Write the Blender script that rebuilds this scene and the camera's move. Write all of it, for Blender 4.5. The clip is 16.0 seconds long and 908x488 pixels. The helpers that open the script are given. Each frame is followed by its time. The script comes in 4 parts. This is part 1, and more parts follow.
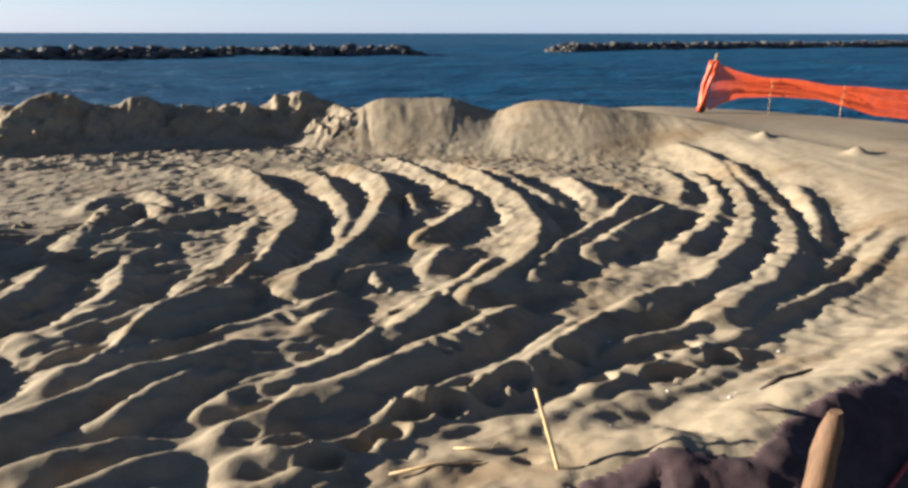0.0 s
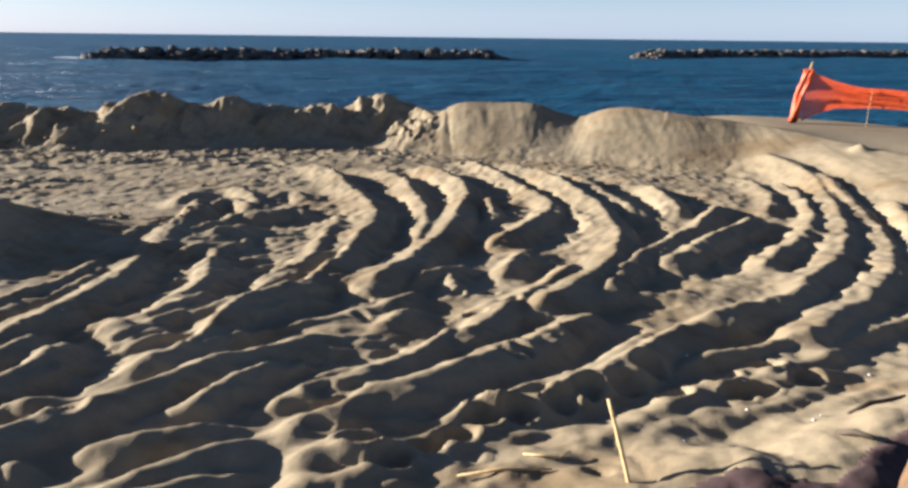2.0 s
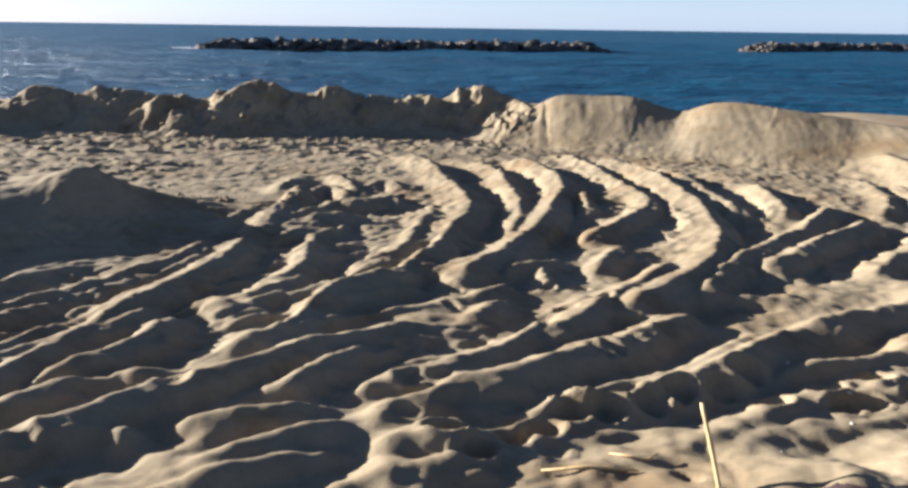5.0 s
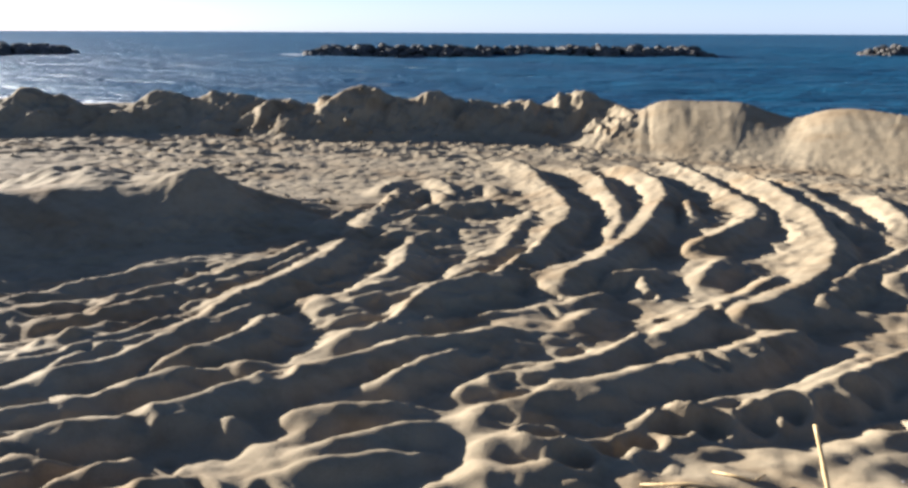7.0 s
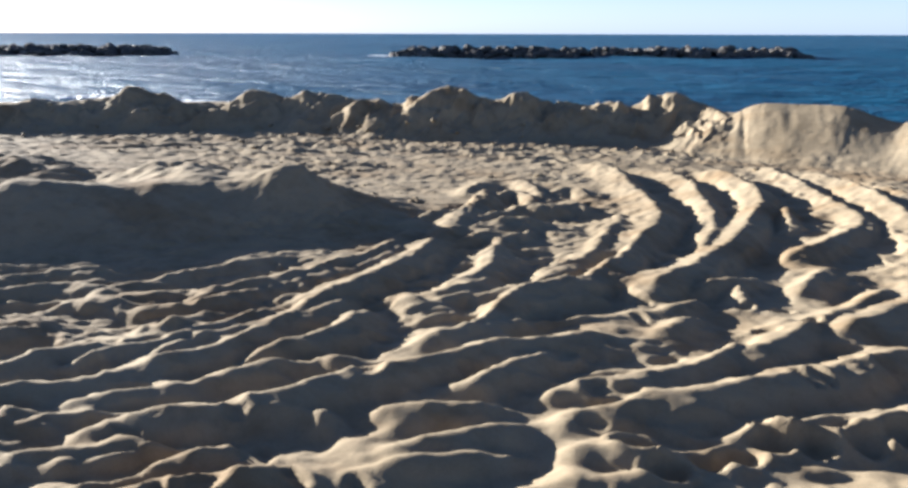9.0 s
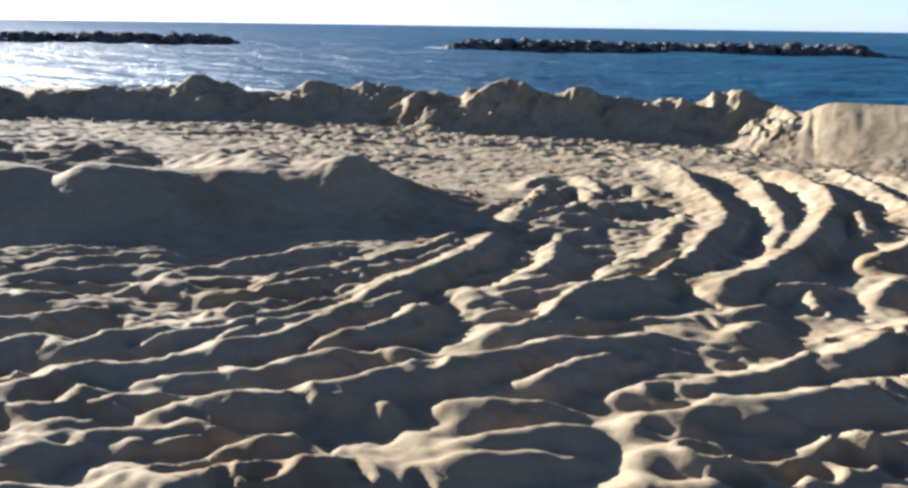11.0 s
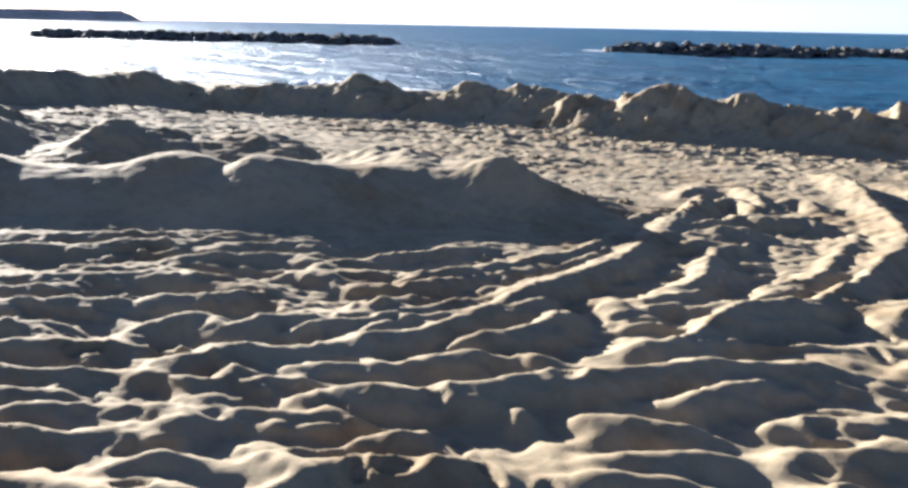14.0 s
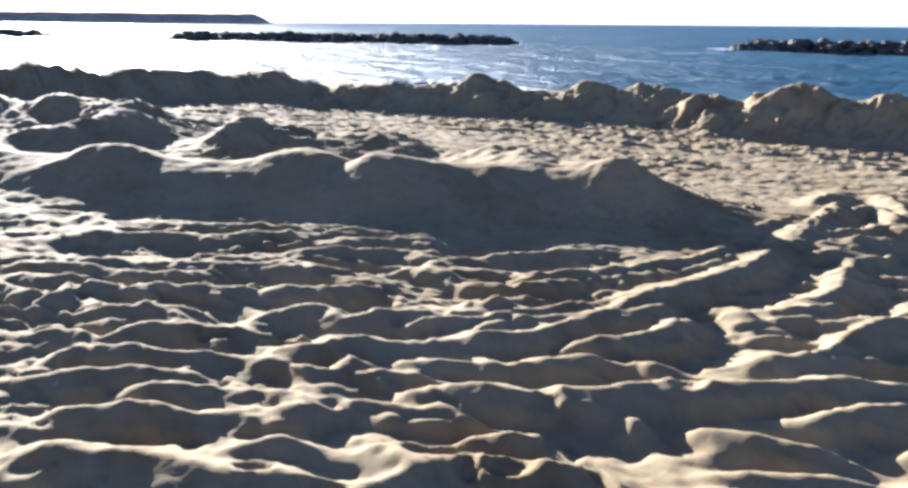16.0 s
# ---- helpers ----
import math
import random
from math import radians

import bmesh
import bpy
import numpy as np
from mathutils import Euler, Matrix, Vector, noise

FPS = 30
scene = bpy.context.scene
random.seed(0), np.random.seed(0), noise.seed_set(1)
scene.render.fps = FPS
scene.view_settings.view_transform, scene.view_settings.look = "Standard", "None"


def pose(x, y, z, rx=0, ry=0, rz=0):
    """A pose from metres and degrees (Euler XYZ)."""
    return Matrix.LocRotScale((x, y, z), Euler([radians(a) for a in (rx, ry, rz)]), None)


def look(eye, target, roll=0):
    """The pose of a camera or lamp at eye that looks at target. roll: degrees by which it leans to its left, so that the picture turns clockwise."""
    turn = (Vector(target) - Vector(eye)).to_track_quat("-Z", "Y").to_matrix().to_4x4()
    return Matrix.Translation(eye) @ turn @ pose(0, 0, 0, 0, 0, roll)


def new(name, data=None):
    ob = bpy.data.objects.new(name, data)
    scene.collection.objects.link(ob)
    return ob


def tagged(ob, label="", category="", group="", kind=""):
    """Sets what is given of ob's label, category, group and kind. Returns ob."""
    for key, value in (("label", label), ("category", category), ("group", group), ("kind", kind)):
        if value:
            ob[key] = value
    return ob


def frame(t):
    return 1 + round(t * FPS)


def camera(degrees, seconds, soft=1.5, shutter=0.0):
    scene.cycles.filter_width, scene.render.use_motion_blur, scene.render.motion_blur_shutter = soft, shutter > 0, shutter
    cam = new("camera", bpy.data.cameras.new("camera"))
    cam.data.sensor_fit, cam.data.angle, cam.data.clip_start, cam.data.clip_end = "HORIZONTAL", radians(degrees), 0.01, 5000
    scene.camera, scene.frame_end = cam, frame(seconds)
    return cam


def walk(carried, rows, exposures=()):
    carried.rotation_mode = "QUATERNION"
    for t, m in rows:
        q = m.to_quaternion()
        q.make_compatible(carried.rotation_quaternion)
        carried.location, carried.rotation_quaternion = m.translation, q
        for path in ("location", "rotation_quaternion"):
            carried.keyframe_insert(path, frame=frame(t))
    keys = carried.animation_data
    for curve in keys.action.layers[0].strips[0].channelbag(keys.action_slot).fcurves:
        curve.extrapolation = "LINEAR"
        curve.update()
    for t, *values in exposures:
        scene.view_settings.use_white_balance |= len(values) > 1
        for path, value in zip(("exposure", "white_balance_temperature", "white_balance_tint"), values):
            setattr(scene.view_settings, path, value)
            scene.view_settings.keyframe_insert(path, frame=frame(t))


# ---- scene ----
cam = camera(61.99, 16.0, soft=3.0)

# seconds, eye x, y, z, yaw, pitch, roll
PATH = (
    (0, -0.000, 0.000, 2.200, -0.00, -15.62, 0.08),
    (0.5, 0.004, -0.002, 2.200, 1.54, -15.57, 0.20),
    (1, 0.005, -0.002, 2.199, 3.03, -15.32, 0.35),
    (1.5, 0.001, -0.005, 2.199, 4.52, -15.23, 0.35),
    (2, -0.004, -0.007, 2.198, 5.98, -15.33, 0.66),
    (2.5, -0.006, -0.008, 2.198, 6.99, -15.47, 0.82),
    (3, -0.010, -0.009, 2.198, 8.78, -15.58, 0.75),
    (3.5, -0.011, -0.009, 2.197, 9.17, -15.48, 1.05),
    (6, -0.000, 0.001, 2.191, 17.69, -16.10, 0.21),
    (6.5, -0.018, -0.007, 2.191, 19.62, -15.28, 0.16),
    (7, -0.039, -0.009, 2.188, 20.67, -15.66, 0.27),
    (7.5, -0.055, -0.011, 2.185, 22.33, -15.66, 0.31),
    (8, -0.071, -0.013, 2.181, 23.66, -16.00, 0.24),
    (8.5, -0.097, -0.016, 2.178, 25.53, -15.82, 0.05),
    (11, -0.246, -0.019, 2.169, 30.79, -16.13, 0.85),
    (11.5, -0.270, -0.014, 2.168, 33.09, -16.55, 0.41),
    (12, -0.282, 0.002, 2.169, 34.69, -16.20, 0.99),
    (12.5, -0.283, 0.019, 2.167, 36.11, -16.47, 0.92),
    (13, -0.283, 0.033, 2.165, 38.43, -16.49, 0.70),
    (13.5, -0.285, 0.039, 2.164, 40.39, -16.40, 0.73),
    (14, -0.289, 0.041, 2.162, 42.17, -16.16, 1.10),
    (14.5, -0.296, 0.042, 2.161, 43.93, -15.71, 0.97),
    (15, -0.303, 0.044, 2.159, 45.67, -16.05, 0.87),
    (15.5, -0.314, 0.044, 2.157, 47.53, -16.03, 0.75),
    (16, -0.333, 0.039, 2.156, 50.97, -16.30, 0.46),
)
EXPOSURES = ((0, 1.85, 6000, 10), (7, 2.14, 5750, 10), (11, 2.33, 5600, 10), (16, 2.60, 5650, 10))
walk(cam, [(t, pose(x, y, z, 90 + pitch, 0, yaw) @ pose(0, 0, 0, 0, 0, roll)) for t, x, y, z, yaw, pitch, roll in PATH],
     exposures=EXPOSURES)

# ---- world and sun ----
SUN_AZ, SUN_EL = 83.0, 11.5          # degrees to the left of the y axis, degrees above the horizon
world = bpy.data.worlds.new("sky")
scene.world = world
world.use_nodes = True
wn, wl = world.node_tree.nodes, world.node_tree.links
sky = wn.new("ShaderNodeTexSky")
sky.sky_type = "NISHITA"
sky.sun_disc = False
sky.sun_elevation, sky.sun_rotation = radians(SUN_EL), radians(-SUN_AZ)
sky.altitude, sky.air_density, sky.dust_density, sky.ozone_density = 0, 1.0, 0.6, 3.0
wn["Background"].inputs["Strength"].default_value = 0.029
soft_sky = wn.new("ShaderNodeHueSaturation")
soft_sky.inputs["Saturation"].default_value = 0.95
wl.new(sky.outputs[0], soft_sky.inputs["Color"])
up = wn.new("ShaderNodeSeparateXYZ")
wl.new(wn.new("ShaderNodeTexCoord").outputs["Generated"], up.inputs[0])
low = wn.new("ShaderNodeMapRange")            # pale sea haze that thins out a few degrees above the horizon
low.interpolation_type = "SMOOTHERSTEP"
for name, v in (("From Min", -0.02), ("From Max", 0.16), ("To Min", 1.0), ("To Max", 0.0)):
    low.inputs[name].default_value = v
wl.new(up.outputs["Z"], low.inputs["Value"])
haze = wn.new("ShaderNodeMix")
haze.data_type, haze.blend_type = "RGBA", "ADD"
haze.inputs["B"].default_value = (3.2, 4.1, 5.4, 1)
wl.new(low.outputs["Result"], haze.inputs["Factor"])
tint = wn.new("ShaderNodeMix")
tint.data_type, tint.blend_type = "RGBA", "MULTIPLY"
tint.inputs["Factor"].default_value = 1.0
tint.inputs["B"].default_value = (1.0, 0.94, 1.06, 1)
wl.new(soft_sky.outputs[0], tint.inputs["A"])
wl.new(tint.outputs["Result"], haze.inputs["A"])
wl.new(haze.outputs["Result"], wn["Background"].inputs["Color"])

sun = new("sun", bpy.data.lights.new("sun", "SUN"))
sun.data.energy, sun.data.angle, sun.data.color = 5.0, radians(0.55), (1.0, 0.895, 0.75)
toward = Vector((-math.sin(radians(SUN_AZ)) * math.cos(radians(SUN_EL)),
                 math.cos(radians(SUN_AZ)) * math.cos(radians(SUN_EL)), math.sin(radians(SUN_EL))))
sun.matrix_world = look(toward * 50, (0, 0, 0))


# ---- materials ----
def material(name):
    m = bpy.data.materials.new(name)
    m.use_nodes = True
    nt = m.node_tree
    return m, nt.nodes, nt.links, nt.nodes["Principled BSDF"]


def noise_node(n, l, scale, detail=4, rough=0.55, vec=None, stretch=None):
    tex = n.new("ShaderNodeTexNoise")
    tex.inputs["Scale"].default_value = scale
    tex.inputs["Detail"].default_value = detail
    tex.inputs["Roughness"].default_value = rough
    if vec is None:
        vec = n.new("ShaderNodeTexCoord").outputs["Object"]
    if stretch:
        mp = n.new("ShaderNodeMapping")
        mp.inputs["Scale"].default_value = stretch[:3]
        mp.inputs["Rotation"].default_value = (0, 0, radians(stretch[3]) if len(stretch) > 3 else 0)
        l.new(vec, mp.inputs["Vector"])
        vec = mp.outputs[0]
    l.new(vec, tex.inputs["Vector"])
    return tex.outputs["Fac"]


def ramp(n, l, fac, *stops):
    r = n.new("ShaderNodeValToRGB")
    els = r.color_ramp.elements
    while len(els) < len(stops):
        els.new(0.5)
    for e, (p, c) in zip(els, stops):
        e.position, e.color = p, (*c, 1)
    l.new(fac, r.inputs[0])
    return r.outputs[0]


def mix(n, l, fac, a, b, mode="MIX"):
    m = n.new("ShaderNodeMix")
    m.data_type, m.blend_type = "RGBA", mode
    for sock, v in ((m.inputs["Factor"], fac), (m.inputs["A"], a), (m.inputs["B"], b)):
        if isinstance(v, (int, float)):
            sock.default_value = v
        elif isinstance(v, tuple):
            sock.default_value = (*v, 1)
        else:
            l.new(v, sock)
    return m.outputs["Result"]


def bump(n, l, height, strength, distance, before=None):
    b = n.new("ShaderNodeBump")
    b.inputs["Strength"].default_value, b.inputs["Distance"].default_value = strength, distance
    l.new(height, b.inputs["Height"])
    if before is not None:
        l.new(before, b.inputs["Normal"])
    return b.outputs[0]


def sand_material():
    m, n, l, bsdf = material("sand")
    big = noise_node(n, l, 0.55, 5, 0.6)
    mid = noise_node(n, l, 6.0, 6, 0.65)
    grain = noise_node(n, l, 160.0, 3, 0.7)
    base = ramp(n, l, big, (0.30, (0.255, 0.202, 0.130)), (0.55, (0.295, 0.240, 0.160)), (0.8, (0.325, 0.27, 0.185)))
    stain = ramp(n, l, mid, (0.30, (0.72, 0.70, 0.68)), (0.52, (1, 1, 1)))
    c = mix(n, l, 0.7, base, stain, "MULTIPLY")
    damp = ramp(n, l, noise_node(n, l, 0.9, 5, 0.62, stretch=(0.6, 1.3, 1, 25)), (0.50, (1, 1, 1)), (0.66, (0.74, 0.64, 0.54)))
    c = mix(n, l, 0.8, c, damp, "MULTIPLY")
    speck = ramp(n, l, grain, (0.32, (0.55, 0.5, 0.45)), (0.5, (1, 1, 1)), (0.72, (1.0, 1.0, 1.0)))
    c = mix(n, l, 0.6, c, speck, "MULTIPLY")
    l.new(c, bsdf.inputs["Base Color"])
    bsdf.inputs["Roughness"].default_value = 0.95
    bsdf.inputs["Specular IOR Level"].default_value = 0.15
    b1 = bump(n, l, noise_node(n, l, 22.0, 5, 0.6), 0.28, 0.010)
    b2 = bump(n, l, grain, 0.35, 0.003, b1)
    l.new(b2, bsdf.inputs["Normal"])
    return m


def water_material():
    m, n, l, bsdf = material("sea_water")
    tone = noise_node(n, l, 0.05, 3, 0.5, stretch=(0.5, 1.6, 1, 0))
    l.new(ramp(n, l, tone, (0.3, (0.003, 0.043, 0.098)), (0.7, (0.008, 0.081, 0.150))), bsdf.inputs["Base Color"])
    bsdf.inputs["Roughness"].default_value = 0.42
    bsdf.inputs["IOR"].default_value = 1.33
    bsdf.inputs["Specular IOR Level"].default_value = 0.48
    swell = noise_node(n, l, 0.16, 3, 0.5, stretch=(0.35, 1.5, 1, 8))
    wave = noise_node(n, l, 0.9, 5, 0.6, stretch=(0.5, 1.4, 1, 12))
    rip = noise_node(n, l, 4.5, 4, 0.65, stretch=(0.7, 1.3, 1, 15))
    b = bump(n, l, swell, 1.0, 1.4)
    b = bump(n, l, wave, 1.0, 0.8, b)
    b = bump(n, l, rip, 0.9, 0.10, b)
    l.new(b, bsdf.inputs["Normal"])
    return m


def rock_material():
    m, n, l, bsdf = material("breakwater_rock")
    geo = n.new("ShaderNodeNewGeometry")
    tone = ramp(n, l, geo.outputs["Random Per Island"], (0.0, (0.05, 0.045, 0.04)), (1.0, (0.13, 0.115, 0.10)))
    spots = ramp(n, l, noise_node(n, l, 1.5, 6, 0.65), (0.35, (0.4, 0.38, 0.36)), (0.65, (1, 1, 1)))
    l.new(mix(n, l, 0.8, tone, spots, "MULTIPLY"), bsdf.inputs["Base Color"])
    bsdf.inputs["Roughness"].default_value = 0.8
    l.new(bump(n, l, noise_node(n, l, 5.0, 6, 0.65), 0.8, 0.08), bsdf.inputs["Normal"])
    return m


def plain(name, colour, rough=0.7, vary=0.3, scale=20.0, stretch=None, relief=0.004):
    m, n, l, bsdf = material(name)
    f1 = noise_node(n, l, scale, 5, 0.6, stretch=stretch)
    dark = tuple(v * (1 - vary) for v in colour)
    c = ramp(n, l, f1, (0.3, dark), (0.65, colour))
    c2 = ramp(n, l, noise_node(n, l, scale * 5, 3, 0.6, stretch=stretch), (0.3, (0.75, 0.75, 0.75)), (0.6, (1, 1, 1)))
    l.new(mix(n, l, 0.7, c, c2, "MULTIPLY"), bsdf.inputs["Base Color"])
    bsdf.inputs["Roughness"].default_value = rough
    l.new(bump(n, l, f1, 0.6, relief), bsdf.inputs["Normal"])
    return m


SAND, WATER, ROCK = sand_material(), water_material(), rock_material()
NET = plain("orange_plastic_net", (0.80, 0.115, 0.03), 0.45, 0.2, 6.0)
WOOD = plain("weathered_wood", (0.17, 0.09, 0.042), 0.8, 0.45, 9.0, (6, 6, 0.6), 0.004)
CANE = plain("dry_cane", (0.62, 0.43, 0.20), 0.55, 0.3, 12.0, (5, 5, 0.6), 0.002)
DRIFT = plain("driftwood", (0.09, 0.065, 0.045), 0.85, 0.4, 15.0, (1, 6, 6), 0.003)
# fabric of the ground cover, also the painted shade at the fence net's foot
COVER_AND_FOOT_SHADE = plain("maroon_fabric_and_foot_shade", (0.060, 0.030, 0.030), 0.9, 0.5, 14.0, None, 0.004)
# headland rock is coloured paler to stand in for distance haze
HAZED_HEADLAND = plain("headland_rock_hazed", (0.50, 0.42, 0.39), 0.9, 0.35, 0.05, None, 0.5)


def part(name, bm, mat, parent=None, label=""):
    me = bpy.data.meshes.new(name)
    bm.to_mesh(me)
    bm.free()
    me.materials.append(mat)
    ob = new(name, me)
    if parent is not None:
        ob.parent = parent
    if label:
        ob["label"] = label
    return ob


# ---- the beach: one sheet of sand, with berm, mound, wheel ruts and footprints ----
def steps(*spans):
    """Grid lines: (start, stop, step at start, step at stop) spans one after another."""
    out = []
    for a, b, s0, s1 in spans:
        v = a
        while v < b - 1e-6:
            out.append(v)
            v += s0 + (s1 - s0) * (v - a) / (b - a)
    return out + [spans[-1][1]]


XS = np.array(steps((-3200, -60, 600, 10), (-60, -18, 3, 0.15), (-18, -8, 0.10, 0.04), (-8, 5.5, 0.028, 0.028),
                    (5.5, 12, 0.035, 0.2), (12, 60, 0.3, 10), (60, 3200, 12, 600)))
YS = np.array(steps((-3200, -40, 600, 10), (-40, -0.5, 8, 0.06), (-0.5, 2, 0.035, 0.022), (2, 9, 0.022, 0.026), (9, 18, 0.03, 0.05),
                    (18, 30, 0.08, 1.0), (30, 100, 1.5, 12), (100, 3200, 15, 600)))
GX, GY = np.meshgrid(XS, YS)


def perlin(x, y, seed=0):
    xi, yi = np.floor(x).astype(np.int64), np.floor(y).astype(np.int64)
    fx, fy = x - xi, y - yi
    u, v = fx * fx * fx * (fx * (fx * 6 - 15) + 10), fy * fy * fy * (fy * (fy * 6 - 15) + 10)

    def grad(ix, iy, dx, dy):
        k = (ix * 374761393 + iy * 668265263 + seed * 974634521) & 0xFFFFFFFF
        k = ((k ^ (k >> 13)) * 1274126177) & 0xFFFFFFFF
        a = (k ^ (k >> 16)) % 4096 / 4096.0 * 2 * np.pi
        return np.cos(a) * dx + np.sin(a) * dy

    a = grad(xi, yi, fx, fy) * (1 - u) + grad(xi + 1, yi, fx - 1, fy) * u
    b = grad(xi, yi + 1, fx, fy - 1) * (1 - u) + grad(xi + 1, yi + 1, fx - 1, fy - 1) * u
    return 1.4 * (a * (1 - v) + b * v)


def fbm(x, y, octaves=4, seed=0, gain=0.5):
    z, amp = 0 * x, 1.0
    for k in range(octaves):
        z = z + amp * perlin(x * 2 ** k, y * 2 ** k, seed + 7 * k)
        amp *= gain
    return z


def smooth(a, b, v):
    t = np.clip((v - a) / (b - a), 0, 1)
    return t * t * (3 - 2 * t)


def spline(points, gap):
    """Points along a smooth line through the given ones (any number of coordinates)."""
    p = np.array(points, float)
    p = np.vstack([2 * p[0] - p[1], p, 2 * p[-1] - p[-2]])
    out = []
    for k in range(1, len(p) - 2):
        m = max(2, int(np.hypot(*(p[k + 1] - p[k])[:2]) / gap))
        t = (np.arange(m) / m)[:, None]
        out.append(0.5 * (2 * p[k] + (p[k + 1] - p[k - 1]) * t + (2 * p[k - 1] - 5 * p[k] + 4 * p[k + 1] - p[k + 2]) * t ** 2
                          + (3 * p[k] - p[k - 1] - 3 * p[k + 1] + p[k + 2]) * t ** 3))
    return np.vstack(out + [p[-2:-1]])


def lateral(x, y, line):
    """For points x, y: distance to the line, positive on its right-hand side, and the (fractional) index of the nearest point of it."""
    tang = np.gradient(line[:, :2], axis=0)
    space = np.hypot(tang[:, 0], tang[:, 1])
    tang /= space[:, None]
    shape = x.shape
    x, y = x.ravel(), y.ravel()
    dist, idx = np.empty(len(x)), np.empty(len(x))
    step = max(1, 4000000 // len(line))
    for a in range(0, len(x), step):
        dx, dy = x[a:a + step, None] - line[None, :, 0], y[a:a + step, None] - line[None, :, 1]
        q = dx * dx + dy * dy
        k = q.argmin(1)
        ex, ey = dx[np.arange(len(k)), k], dy[np.arange(len(k)), k]
        side = ex * tang[k, 1] - ey * tang[k, 0]
        f = np.clip((ex * tang[k, 0] + ey * tang[k, 1]) / space[k], -0.5, 0.5)
        f = np.where(((k == 0) & (f < 0)) | ((k == len(line) - 1) & (f > 0)), 0, f)
        dist[a:a + step] = np.sqrt(np.maximum((ex * ex + ey * ey) - (f * space[k]) ** 2, 0)) * np.where(side < 0, -1, 1)
        idx[a:a + step] = k + f
    return dist.reshape(shape), idx.reshape(shape)


def along(line, idx):
    return np.interp(idx.ravel(), np.arange(len(line)), line[:, 2]).reshape(idx.shape)


def window(points, reach):
    p = np.array(points)[:, :2]
    i0, i1 = np.searchsorted(XS, (p[:, 0].min() - reach, p[:, 0].max() + reach))
    j0, j1 = np.searchsorted(YS, (p[:, 1].min() - reach, p[:, 1].max() + reach))
    return slice(j0, j1), slice(i0, i1)


# lie of the land: the flat, then the beach falling to the sea floor
Z = 0.03 * fbm(GX * 0.25, GY * 0.25, 3, 5)

# crest of the berm, from the far left round to the near right: x, y, height
BERM_LEFT = [(-60.00, -20.00, 0.90), (-42.00, -6.00, 0.90), (-31.00, -0.50, 0.92), (-25.38, 3.82, 0.93), (-25.14, 4.35, 0.92), (-24.95, 4.74, 0.79), (-24.53, 5.56, 0.81), (-24.24, 6.09, 0.62), (-23.90, 6.66, 0.82), (-23.56, 7.22, 0.92), (-23.21, 7.76, 0.76), (-22.76, 8.27, 0.66), (-21.88, 9.14, 0.75), (-20.66, 10.00, 0.82), (-20.10, 10.20, 0.61), (-19.66, 10.38, 0.36), (-18.27, 10.96, 0.43), (-17.82, 11.24, 0.57), (-17.44, 11.47, 0.49), (-16.62, 12.15, 0.56), (-15.43, 13.00, 0.75), (-14.88, 13.26, 0.77), (-14.42, 13.39, 0.62), (-14.13, 13.60, 0.55), (-13.28, 14.15, 0.56), (-13.00, 14.32, 0.66), (-12.60, 14.55, 0.66), (-12.01, 14.84, 0.57), (-11.63, 14.89, 0.66)]
BERM_MID = [(-11.24, 14.93, 0.77), (-10.87, 14.96, 0.71), (-8.77, 14.99, 0.68), (-8.47, 15.07, 0.67), (-8.08, 15.25, 0.77), (-7.63, 15.44, 0.83), (-7.33, 15.56, 0.76), (-7.00, 15.73, 0.64), (-6.73, 15.86, 0.75), (-6.36, 16.03, 0.82), (-6.05, 16.17, 0.73), (-5.68, 16.32, 0.63), (-5.05, 16.55, 0.65), (-4.34, 16.75, 0.65), (-3.97, 16.84, 0.74), (-3.47, 16.93, 0.80), (-2.96, 16.97, 0.76)]
BERM_RIGHT = [(-2.49, 16.36, 0.67), (-2.12, 15.93, 0.59), (-1.81, 15.95, 0.77), (-1.45, 15.98, 0.88), (-0.73, 15.98, 0.89), (-0.06, 15.92, 0.89), (0.36, 15.85, 0.77), (0.89, 15.74, 0.65), (1.30, 15.63, 0.80), (1.64, 15.52, 0.88), (2.08, 15.38, 0.88), (2.63, 15.18, 0.83), (4.20, 14.75, 0.66), (5.45, 13.30, 0.50), (6.20, 11.60, 0.44), (6.50, 9.80, 0.42), (6.20, 7.80, 0.40), (5.60, 6.20, 0.36), (5.20, 4.50, 0.34), (5.00, 1.00, 0.34), (4.90, -4.00, 0.40), (4.90, -28.00, 0.40)]
line = spline(BERM_LEFT + BERM_MID + BERM_RIGHT, 0.12)
far = (GX > -75) & (GX < 40) & (GY > -30) & (GY < 60)
d = np.full(GX.shape, -100.0)
k = np.zeros(GX.shape)
rough = 0.03 + 0.13 * (1 - smooth(-3.6, -2.7, GX))
wx = GX + rough * fbm(GX * 1.2, GY * 1.2, 5, 11, 0.55)
wy = GY + rough * fbm(GX * 1.2 + 9, GY * 1.2, 5, 12, 0.55)
d[far], k[far] = lateral(wx[far], wy[far], line)
d[(GY < -30) & (GX > -75)] = 100
d[(GX <= -75) & (GY < GX + 40)] = 100
crest = along(line, k)
level = 0.30 + 0.25 * smooth(2.0, 5.0, GX)
o = -d
back = level - 0.02 * np.minimum(o, 4) - 0.13 * np.clip(o - 4, 0, 25)
